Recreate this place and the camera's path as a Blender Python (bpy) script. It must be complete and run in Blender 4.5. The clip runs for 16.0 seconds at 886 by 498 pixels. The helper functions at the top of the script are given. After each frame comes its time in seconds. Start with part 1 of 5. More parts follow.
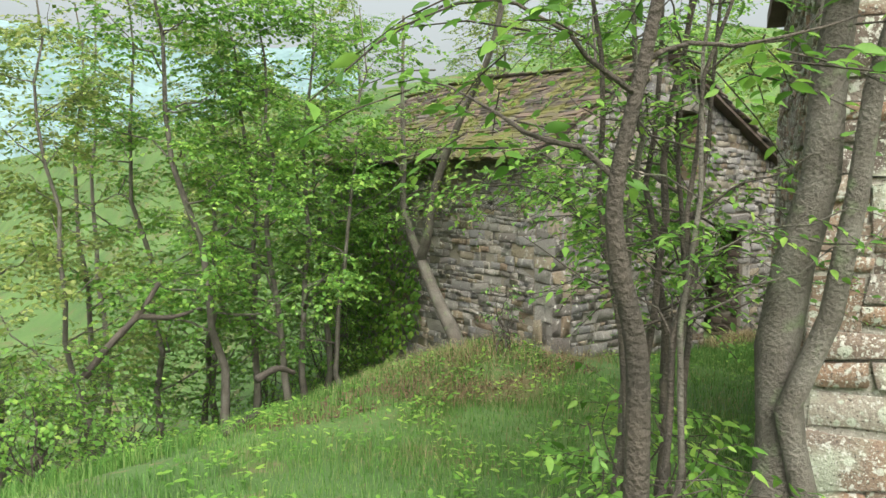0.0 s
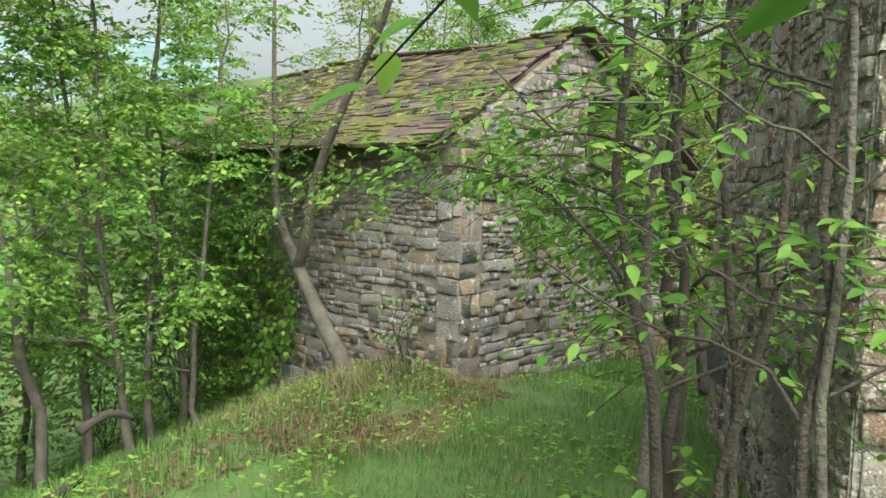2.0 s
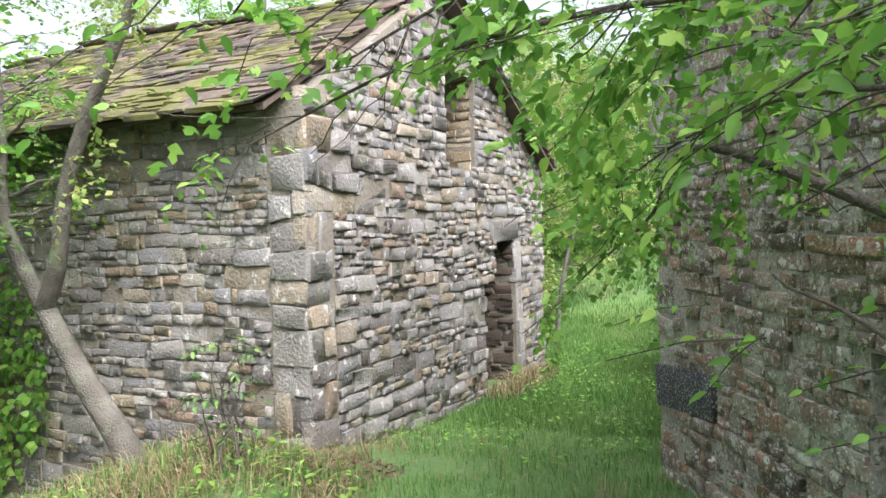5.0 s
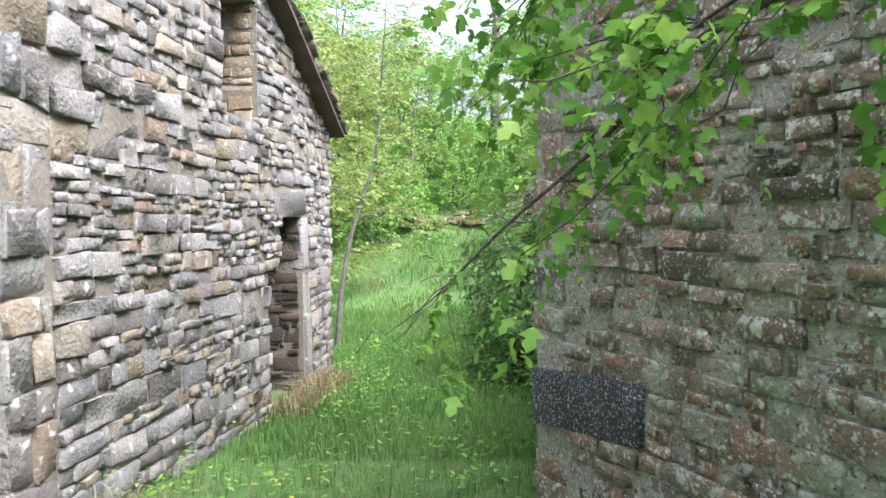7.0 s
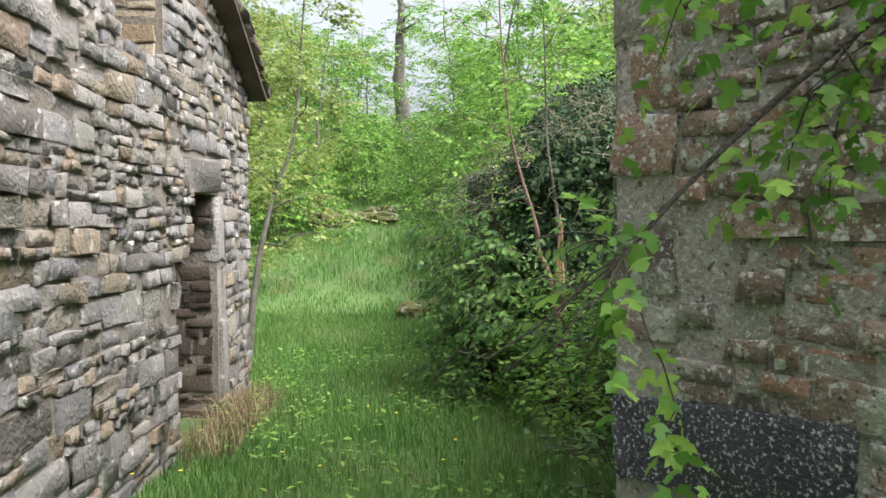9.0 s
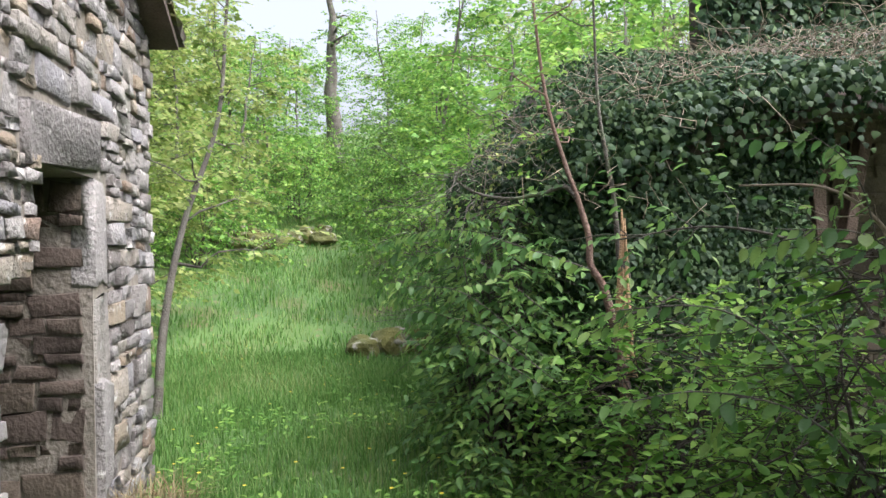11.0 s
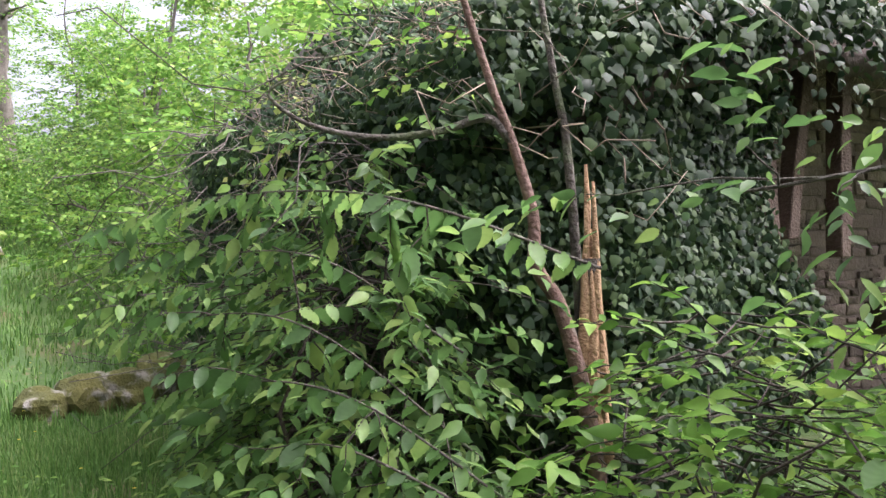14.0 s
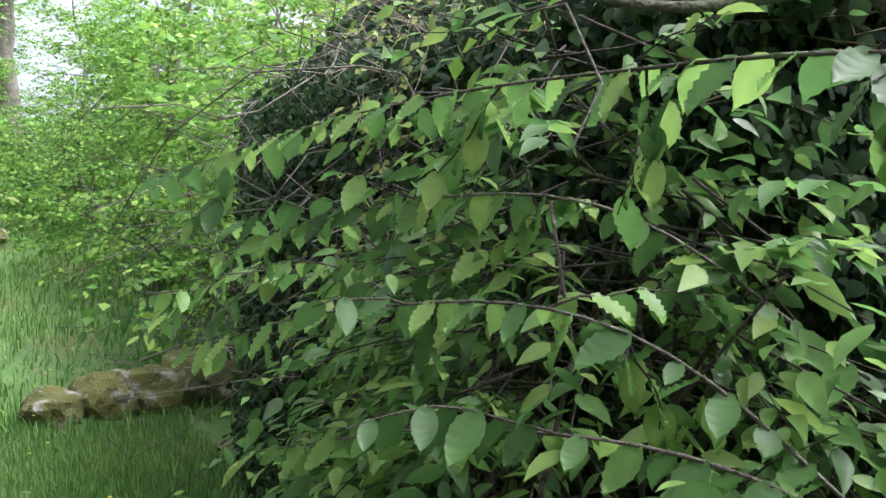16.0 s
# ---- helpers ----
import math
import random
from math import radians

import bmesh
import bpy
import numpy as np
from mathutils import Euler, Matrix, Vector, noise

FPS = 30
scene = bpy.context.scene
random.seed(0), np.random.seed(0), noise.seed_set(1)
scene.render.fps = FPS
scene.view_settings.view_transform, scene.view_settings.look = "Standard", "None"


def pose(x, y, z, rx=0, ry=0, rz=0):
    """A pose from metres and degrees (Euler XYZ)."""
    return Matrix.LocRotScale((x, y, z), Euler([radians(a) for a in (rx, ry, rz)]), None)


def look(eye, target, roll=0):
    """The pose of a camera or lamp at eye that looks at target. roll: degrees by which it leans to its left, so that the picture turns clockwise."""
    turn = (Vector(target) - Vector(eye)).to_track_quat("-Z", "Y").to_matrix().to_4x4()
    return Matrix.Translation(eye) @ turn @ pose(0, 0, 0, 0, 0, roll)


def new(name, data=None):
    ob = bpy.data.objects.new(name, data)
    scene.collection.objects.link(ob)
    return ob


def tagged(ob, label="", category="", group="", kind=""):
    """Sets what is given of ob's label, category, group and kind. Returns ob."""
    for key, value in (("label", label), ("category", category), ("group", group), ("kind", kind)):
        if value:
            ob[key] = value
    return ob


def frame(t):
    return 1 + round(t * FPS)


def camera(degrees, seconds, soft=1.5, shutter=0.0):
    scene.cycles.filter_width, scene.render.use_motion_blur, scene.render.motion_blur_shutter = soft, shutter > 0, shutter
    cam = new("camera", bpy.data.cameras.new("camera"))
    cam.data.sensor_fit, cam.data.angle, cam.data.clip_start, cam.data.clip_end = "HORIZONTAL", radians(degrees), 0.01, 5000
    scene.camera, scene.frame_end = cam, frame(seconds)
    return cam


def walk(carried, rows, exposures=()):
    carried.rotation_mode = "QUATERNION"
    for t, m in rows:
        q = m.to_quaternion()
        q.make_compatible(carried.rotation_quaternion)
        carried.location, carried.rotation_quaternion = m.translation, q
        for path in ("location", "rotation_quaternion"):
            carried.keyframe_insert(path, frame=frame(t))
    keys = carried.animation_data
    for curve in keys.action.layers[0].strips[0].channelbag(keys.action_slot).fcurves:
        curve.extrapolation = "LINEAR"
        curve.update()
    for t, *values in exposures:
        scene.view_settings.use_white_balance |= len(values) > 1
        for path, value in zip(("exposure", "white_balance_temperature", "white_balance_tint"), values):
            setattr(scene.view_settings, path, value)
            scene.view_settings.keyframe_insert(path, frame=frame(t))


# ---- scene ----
cam = camera(62.3, 16.0)
PATH = [
    (0, (0.080, -0.120, 2.530), (1.268, 1.480, 2.362), 0.6),
    (0.5, (0.270, 0.250, 2.510), (1.476, 1.832, 2.306), 0.8),
    (1, (0.456, 0.610, 2.490), (1.702, 2.162, 2.301), 1.1),
    (1.5, (0.688, 0.960, 2.459), (1.928, 2.519, 2.284), 0.8),
    (2, (0.983, 1.403, 2.429), (2.437, 2.766, 2.268), 1.1),
    (2.5, (1.189, 1.718, 2.410), (2.651, 3.075, 2.270), 3.0),
    (3, (1.433, 2.095, 2.384), (2.900, 3.445, 2.227), 3.2),
    (3.2, (1.520, 2.240, 2.360), (2.986, 3.597, 2.263), 1.6),
    (5.3, (2.716, 3.682, 1.911), (4.539, 4.501, 1.849), -1.8),
    (5.5, (2.838, 3.796, 1.908), (4.679, 4.574, 1.827), -1.7),
    (6, (3.308, 4.046, 1.848), (5.241, 4.548, 1.747), 1.9),
    (6.5, (3.677, 4.327, 1.785), (5.658, 4.598, 1.771), -2.3),
    (7, (4.086, 4.576, 1.724), (6.073, 4.799, 1.659), -0.6),
    (7.5, (4.405, 4.801, 1.698), (6.404, 4.807, 1.634), -0.4),
    (8, (4.73, 4.995, 1.663), (6.73, 4.987, 1.64), -0.5),
    (8.5, (5.122, 5.098, 1.625), (7.121, 5.049, 1.616), -0.4),
    (8.7, (5.275, 5.18, 1.588), (7.273, 5.116, 1.536), -0.3),
    (10.8, (7.658, 5.703, 1.44), (9.649, 5.516, 1.456), -0.6),
    (11, (7.844, 5.717, 1.404), (9.825, 5.442, 1.414), -0.9),
    (11.5, (8.304, 5.659, 1.388), (10.23, 5.119, 1.413), -0.3),
    (12, (8.708, 5.621, 1.366), (10.527, 4.791, 1.421), 0.6),
    (12.5, (9.086, 5.654, 1.341), (10.809, 4.639, 1.383), -0.4),
    (13, (9.531, 5.661, 1.314), (11.254, 4.647, 1.353), 0.6),
    (13.5, (9.93, 5.691, 1.309), (11.651, 4.673, 1.366), 0.5),
    (14, (10.3, 5.687, 1.294), (12.022, 4.671, 1.359), -0.8),
    (14.5, (10.676, 5.669, 1.302), (12.402, 4.663, 1.383), -0.7),
    (15, (10.984, 5.726, 1.258), (12.692, 4.686, 1.302), -1.4),
    (15.5, (11.271, 5.718, 1.248), (12.994, 4.704, 1.294), -1.2),
    (16, (11.502, 5.733, 1.236), (13.227, 4.721, 1.288), -0.0),
]
walk(cam, [(t, look(eye, target, roll)) for t, eye, target, roll in PATH], [(0, 1.12, 6700, 1), (0.5, 1.08, 6500, 0), (2, 1.18, 6600, 0), (3, 1.32, 6700, 1), (5.5, 1.92, 6000, 11), (7, 2.1, 5900, 11), (7.5, 2.25, 5900, 11), (8, 2.05, 6000, 11), (8.5, 1.66, 6300, 9), (11, 1.7, 6100, 13), (11.5, 2.0, 6000, 16), (12, 1.85, 6200, 19), (13, 2.25, 6200, 24), (14, 2.0, 6200, 24), (15, 2.0, 6100, 18), (15.5, 2.4, 6200, 19), (16, 2.0, 6000, 13)])

# ---- world, sun, exposure ----
world = bpy.data.worlds.new("overcast")
scene.world = world
world.use_nodes = True
wn = world.node_tree.nodes
sky = wn.new("ShaderNodeTexSky")
sky.sky_type = "NISHITA"
sky.sun_disc = False
sky.sun_elevation = radians(52)
sky.sun_rotation = radians(212)
sky.air_density, sky.dust_density, sky.ozone_density = 0.8, 9.0, 0.5
wn["Background"].inputs["Strength"].default_value = 0.15
cloud = wn.new("ShaderNodeHueSaturation")
cloud.inputs["Saturation"].default_value = 0.3
world.node_tree.links.new(sky.outputs[0], cloud.inputs["Color"])
world.node_tree.links.new(cloud.outputs[0], wn["Background"].inputs["Color"])
sun = new("sun", bpy.data.lights.new("sun", "SUN"))
sun.data.energy, sun.data.angle, sun.data.color = 0.5, radians(70), (1.0, 0.98, 0.95)
sun.matrix_world = look((0, 0, 30), (9, 14.5, 0))


# ---- small tools ----
def ramp_node(nodes, stops):
    r = nodes.new("ShaderNodeValToRGB")
    while len(r.color_ramp.elements) < len(stops):
        r.color_ramp.elements.new(0.5)
    for e, (p, c) in zip(r.color_ramp.elements, stops):
        e.position, e.color = p, (*c, 1)
    return r


def material(name, stops, rough=0.85, scale=3.0, per="island", spread=0.6, fine=40.0, bump=0.3, spots=None, translucent=0.0, gloss=0.5):
    """A ramp of base colours driven by a piece's own random value and a wide noise, with a fine noise over it."""
    m = bpy.data.materials.new(name)
    m.use_nodes = True
    n, l = m.node_tree.nodes, m.node_tree.links
    bsdf = n["Principled BSDF"]
    geo = n.new("ShaderNodeNewGeometry")
    wide = n.new("ShaderNodeTexNoise")
    wide.inputs["Scale"].default_value, wide.inputs["Detail"].default_value = scale, 5
    l.new(geo.outputs["Position"], wide.inputs["Vector"])
    grain = n.new("ShaderNodeTexNoise")
    grain.inputs["Scale"].default_value, grain.inputs["Detail"].default_value = fine, 6
    l.new(geo.outputs["Position"], grain.inputs["Vector"])
    if per == "object":
        rnd = n.new("ShaderNodeObjectInfo").outputs["Random"]
    else:
        rnd = geo.outputs["Random Per Island"]
    mix = n.new("ShaderNodeMix")
    mix.inputs["Factor"].default_value = spread
    l.new(wide.outputs["Fac"], mix.inputs["A"])
    l.new(rnd, mix.inputs["B"])
    r = ramp_node(n, stops)
    l.new(mix.outputs["Result"], r.inputs["Fac"])
    colour = r.outputs["Color"]
    dark = n.new("ShaderNodeMix")
    dark.data_type, dark.blend_type = "RGBA", "MULTIPLY"
    dark.inputs["Factor"].default_value = 0.45
    l.new(colour, dark.inputs["A"])
    g = ramp_node(n, [(0.25, (0.45, 0.45, 0.45)), (0.7, (1.15, 1.15, 1.15))])
    l.new(grain.outputs["Fac"], g.inputs["Fac"])
    l.new(g.outputs["Color"], dark.inputs["B"])
    colour = dark.outputs["Result"]
    for sc, lo, hi, col in spots or []:
        nz = n.new("ShaderNodeTexNoise")
        nz.inputs["Scale"].default_value, nz.inputs["Detail"].default_value = abs(sc), 7
        l.new(geo.outputs["Position"], nz.inputs["Vector"])
        mk = ramp_node(n, [(lo, (0, 0, 0)), (hi, (1, 1, 1))])
        if sc > 0:
            l.new(nz.outputs["Fac"], mk.inputs["Fac"])
        else:
            # round lichen rosettes of uneven outline
            vo = n.new("ShaderNodeTexVoronoi")
            vo.inputs["Scale"].default_value = -sc
            wob = n.new("ShaderNodeMix")
            wob.data_type, wob.blend_type = "RGBA", "ADD"
            wob.inputs["Factor"].default_value = 0.03
            l.new(geo.outputs["Position"], wob.inputs["A"])
            l.new(nz.outputs["Color"], wob.inputs["B"])
            l.new(wob.outputs["Result"], vo.inputs["Vector"])
            sub = n.new("ShaderNodeMath")
            sub.operation = "SUBTRACT"
            l.new(nz.outputs["Fac"], sub.inputs[0])
            l.new(vo.outputs["Distance"], sub.inputs[1])
            l.new(sub.outputs[0], mk.inputs["Fac"])
        mx = n.new("ShaderNodeMix")
        mx.data_type = "RGBA"
        l.new(mk.outputs["Color"], mx.inputs["Factor"])
        l.new(colour, mx.inputs["A"])
        mx.inputs["B"].default_value = (*col, 1)
        colour = mx.outputs["Result"]
    l.new(colour, bsdf.inputs["Base Color"])
    bsdf.inputs["Roughness"].default_value = rough
    bsdf.inputs["Specular IOR Level"].default_value = gloss
    if bump:
        b = n.new("ShaderNodeBump")
        b.inputs["Strength"].default_value, b.inputs["Distance"].default_value = bump, 0.02
        l.new(grain.outputs["Fac"], b.inputs["Height"])
        l.new(b.outputs["Normal"], bsdf.inputs["Normal"])
    if translucent:
        tr = n.new("ShaderNodeBsdfTranslucent")
        l.new(colour, tr.inputs["Color"])
        add = n.new("ShaderNodeMixShader")
        add.inputs[0].default_value = translucent
        l.new(bsdf.outputs[0], add.inputs[1])
        l.new(tr.outputs[0], add.inputs[2])
        l.new(add.outputs[0], n["Material Output"].inputs["Surface"])
    return m


LIME = [(0.1, (0.132, 0.114, 0.104)), (0.28, (0.224, 0.207, 0.198)), (0.42, (0.264, 0.242, 0.225)), (0.55, (0.185, 0.176, 0.180)), (0.68, (0.290, 0.264, 0.239)), (0.82, (0.246, 0.198, 0.140)), (0.92, (0.185, 0.128, 0.099))]
LICHEN = [(2.2, 0.58, 0.72, (0.20, 0.19, 0.16)), (14, 0.60, 0.70, (0.44, 0.42, 0.39)), (5, 0.60, 0.75, (0.13, 0.12, 0.10))]
M_LIME = material("limestone", LIME, 0.9, 2.2, "object", 0.8, 38, 1.0, LICHEN)
M_LIME_J = material("limestone_small", LIME, 0.9, 2.2, "island", 0.8, 38, 1.0, LICHEN)
BROWN = [(0.15, (0.11, 0.085, 0.072)), (0.35, (0.225, 0.165, 0.13)), (0.5, (0.175, 0.145, 0.125)), (0.68, (0.27, 0.16, 0.105)), (0.85, (0.28, 0.245, 0.21))]
GREYSPOT = [(3.0, 0.53, 0.66, (0.30, 0.31, 0.25)), (-9, 0.24, 0.31, (0.38, 0.39, 0.33)), (-26, 0.28, 0.35, (0.46, 0.46, 0.41)), (22, 0.57, 0.64, (0.44, 0.42, 0.39)), (75, 0.60, 0.66, (0.42, 0.42, 0.38)), (48, 0.60, 0.68, (0.07, 0.06, 0.05))]
M_BROWN = material("brown_sandstone", BROWN, 0.92, 2.2, "object", 0.75, 45, 0.7, GREYSPOT)
M_BROWN_J = material("brown_sandstone_small", BROWN, 0.92, 2.2, "island", 0.75, 45, 0.7, GREYSPOT)
M_DARKSTONE = material("blue_black_stone", [(0.3, (0.05, 0.05, 0.06)), (0.7, (0.10, 0.10, 0.12))], 0.8, 4, "object", 0.3, 60, 0.8, [(70, 0.55, 0.64, (0.42, 0.42, 0.45))])
M_MORTAR = material("lime_mortar", [(0.3, (0.15, 0.13, 0.105)), (0.7, (0.24, 0.21, 0.175))], 0.95, 2.5, "object", 0.1, 30, 0.8, [(1.5, 0.5, 0.7, (0.20, 0.18, 0.15))])
M_MORTAR_B = material("grey_mortar", [(0.3, (0.25, 0.228, 0.20)), (0.7, (0.40, 0.37, 0.33))], 0.95, 2.5, "object", 0.1, 35, 1.0, [(2.5, 0.5, 0.7, (0.18, 0.18, 0.145)), (9, 0.58, 0.68, (0.15, 0.13, 0.11)), (-20, 0.29, 0.36, (0.42, 0.42, 0.38)), (60, 0.58, 0.66, (0.46, 0.45, 0.41)), (34, 0.60, 0.68, (0.09, 0.075, 0.06))])
M_SLAB = material("stone_roof_slab", [(0.2, (0.036, 0.032, 0.029)), (0.45, (0.092, 0.070, 0.060)), (0.65, (0.145, 0.098, 0.080)), (0.85, (0.11, 0.10, 0.092))], 0.9, 1.5, "object", 0.6, 35, 0.5, [(2.0, 0.46, 0.58, (0.11, 0.105, 0.030)), (9, 0.58, 0.7, (0.16, 0.17, 0.05))])
M_SLAB_J = material("stone_roof_slab_small", [(0.2, (0.036, 0.032, 0.029)), (0.45, (0.092, 0.070, 0.060)), (0.65, (0.145, 0.098, 0.080)), (0.85, (0.11, 0.10, 0.092))], 0.9, 1.5, "island", 0.6, 35, 0.5, [(2.0, 0.46, 0.58, (0.11, 0.105, 0.030)), (9, 0.58, 0.7, (0.16, 0.17, 0.05))])
M_BARK = material("grey_bark", [(0.3, (0.065, 0.058, 0.048)), (0.5, (0.115, 0.10, 0.085)), (0.7, (0.17, 0.155, 0.135))], 0.9, 5, "island", 0.15, 55, 1.0, [(6, 0.58, 0.68, (0.13, 0.15, 0.09))])
M_BARK_DARK = material("dark_bark", [(0.3, (0.035, 0.03, 0.025)), (0.7, (0.10, 0.08, 0.065))], 0.9, 5, "island", 0.15, 60, 1.0)
M_BARK_RED = material("reddish_bark", [(0.3, (0.13, 0.075, 0.055)), (0.7, (0.24, 0.15, 0.12))], 0.8, 7, "island", 0.15, 60, 0.7, [(8, 0.6, 0.7, (0.16, 0.14, 0.11))])
M_SPLINTER = material("splintered_wood", [(0.3, (0.25, 0.14, 0.07)), (0.6, (0.46, 0.30, 0.17)), (0.8, (0.10, 0.06, 0.04))], 0.85, 9, "island", 0.4, 70, 0.8)
M_TWIG = material("dry_twig", [(0.3, (0.16, 0.12, 0.085)), (0.7, (0.30, 0.24, 0.18))], 0.9, 3, "island", 0.6, 60, 0.4)
M_TIMBER = material("weathered_timber", [(0.3, (0.075, 0.045, 0.032)), (0.7, (0.14, 0.095, 0.075))], 0.85, 4, "object", 0.3, 60, 0.7)
LEAF = [(0.25, (0.090, 0.205, 0.034)), (0.45, (0.150, 0.320, 0.056)), (0.6, (0.225, 0.415, 0.076)), (0.8, (0.350, 0.510, 0.105))]
M_LEAF = material("spring_leaf", LEAF, 0.5, 0.9, "island", 0.55, 20, 0.0, None, 0.5, 0.4)
M_LEAF_Y = material("yellow_green_leaf", [(0.25, (0.135, 0.216, 0.042)), (0.5, (0.243, 0.324, 0.084)), (0.75, (0.378, 0.414, 0.140))], 0.5, 0.9, "island", 0.55, 20, 0.0, None, 0.5, 0.4)
M_LEAF_BUSH = material("bush_leaf", [(0.22, (0.074, 0.158, 0.048)), (0.45, (0.128, 0.262, 0.074)), (0.62, (0.195, 0.350, 0.094)), (0.8, (0.300, 0.435, 0.120))], 0.45, 1.6, "island", 0.6, 25, 0.0, None, 0.5, 0.45)
M_IVY = material("ivy_leaf", [(0.25, (0.021, 0.045, 0.023)), (0.5, (0.038, 0.075, 0.032)), (0.75, (0.069, 0.115, 0.042))], 0.5, 1.2, "island", 0.6, 25, 0.0, None, 0.15, 0.16)
M_GRASS = material("grass_blade", [(0.25, (0.068, 0.162, 0.034)), (0.45, (0.115, 0.252, 0.056)), (0.6, (0.180, 0.325, 0.080)), (0.8, (0.305, 0.360, 0.150))], 0.6, 0.5, "island", 0.5, 15, 0.0, None, 0.4, 0.3)
M_STRAW = material("dry_grass_blade", [(0.25, (0.158, 0.115, 0.058)), (0.5, (0.274, 0.216, 0.115)), (0.75, (0.360, 0.302, 0.180))], 0.8, 1.5, "island", 0.6, 20, 0.0, None, 0.25, 0.3)
M_GROUND = material("meadow_ground", [(0.3, (0.053, 0.104, 0.029)), (0.5, (0.079, 0.152, 0.038)), (0.7, (0.116, 0.190, 0.051))], 0.95, 0.35, "object", 0.0, 22, 0.9, [(0.9, 0.56, 0.70, (0.13, 0.11, 0.05)), (5, 0.60, 0.70, (0.15, 0.13, 0.07))])
M_LITTER = material("leaf_litter", [(0.3, (0.08, 0.05, 0.028)), (0.7, (0.17, 0.11, 0.065))], 0.9, 2, "island", 0.7, 30, 0.0)
M_MOSS = material("mossy_rock", [(0.3, (0.058, 0.062, 0.024)), (0.5, (0.100, 0.105, 0.030)), (0.7, (0.150, 0.138, 0.040))], 0.95, 3, "object", 0.1, 40, 1.0, [(5, 0.55, 0.65, (0.28, 0.26, 0.23))])
M_FLOWER = material("yellow_petal", [(0.3, (0.75, 0.55, 0.03)), (0.7, (0.85, 0.70, 0.05))], 0.6, 2, "island", 0.5, 20, 0.0)
# Distance haze is mixed into the far forest's pale blue-green colours
M_HILL = material("hazed_far_forest", [(0.3, (0.12, 0.19, 0.20)), (0.5, (0.16, 0.24, 0.255)), (0.7, (0.21, 0.30, 0.315))], 1.0, 0.035, "object", 0.0, 0.3, 0.0)
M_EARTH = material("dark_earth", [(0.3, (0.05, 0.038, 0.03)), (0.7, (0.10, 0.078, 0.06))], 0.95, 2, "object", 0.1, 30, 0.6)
M_PLANK = material("dark_timber", [(0.3, (0.07, 0.05, 0.04)), (0.7, (0.15, 0.11, 0.09))], 0.9, 4, "object", 0.3, 60, 0.7)

M_OCHRE = material("ochre_limestone", [(0.2, (0.20, 0.145, 0.09)), (0.5, (0.30, 0.235, 0.155)), (0.8, (0.34, 0.285, 0.21))], 0.92, 2.2, "object", 0.6, 40, 0.7, LICHEN)
# Brown stone with the shade of eave and doorway darkened into its colour
M_BROWN_SHADED = material("shaded_brown_stone", [(0.2, (0.055, 0.04, 0.032)), (0.5, (0.085, 0.063, 0.05)), (0.8, (0.11, 0.085, 0.065))], 0.95, 2.0, "object", 0.6, 40, 0.6)
FOOTPATH = np.array([(-0.8, -1.6), (0.08, -0.12), (0.98, 1.4), (1.52, 2.24), (2.8, 3.75), (5.0, 5.1), (7.8, 5.7), (11.5, 5.73)])


def clear_of_path(P, width=0.5):
    """True for places that are not in the walked way."""
    d = np.full(len(P), 1e9)
    for a, b in zip(FOOTPATH[:-1], FOOTPATH[1:]):
        t = np.clip(((P[:, :2] - a) @ (b - a)) / ((b - a) @ (b - a)), 0, 1)
        d = np.minimum(d, np.linalg.norm(P[:, :2] - a - t[:, None] * (b - a), axis=1))
    return (d > width) | (P[:, 2] > 2.4)


rng = np.random.default_rng(7)


def raw_mesh(name, V, F, mat, smooth=False):
    """A mesh from a vertex array and faces of one size."""
    V, F = np.asarray(V, np.float32), np.asarray(F, np.int32)
    me = bpy.data.meshes.new(name)
    k = F.shape[1]
    me.vertices.add(len(V))
    me.vertices.foreach_set("co", V.ravel())
    me.loops.add(F.size)
    me.loops.foreach_set("vertex_index", F.ravel())
    me.polygons.add(len(F))
    me.polygons.foreach_set("loop_start", np.arange(0, F.size, k, dtype=np.int32))
    if smooth:
        me.polygons.foreach_set("use_smooth", np.ones(len(F), bool))
    me.update(calc_edges=True)
    me.validate()
    me.materials.append(mat)
    return me


def piece(name, me, parent, label=""):
    ob = new(name, me)
    ob.parent = parent
    return tagged(ob, label)


def part(name, bm, mat, parent, label=""):
    me = bpy.data.meshes.new(name)
    bm.normal_update()
    bm.to_mesh(me)
    bm.free()
    me.materials.append(mat)
    return piece(name, me, parent, label)


def thing(name, label, category, group="", at=(0, 0, 0)):
    ob = new(name)
    ob.empty_display_size = 0.2
    ob.location = at
    return tagged(ob, label, category, group)


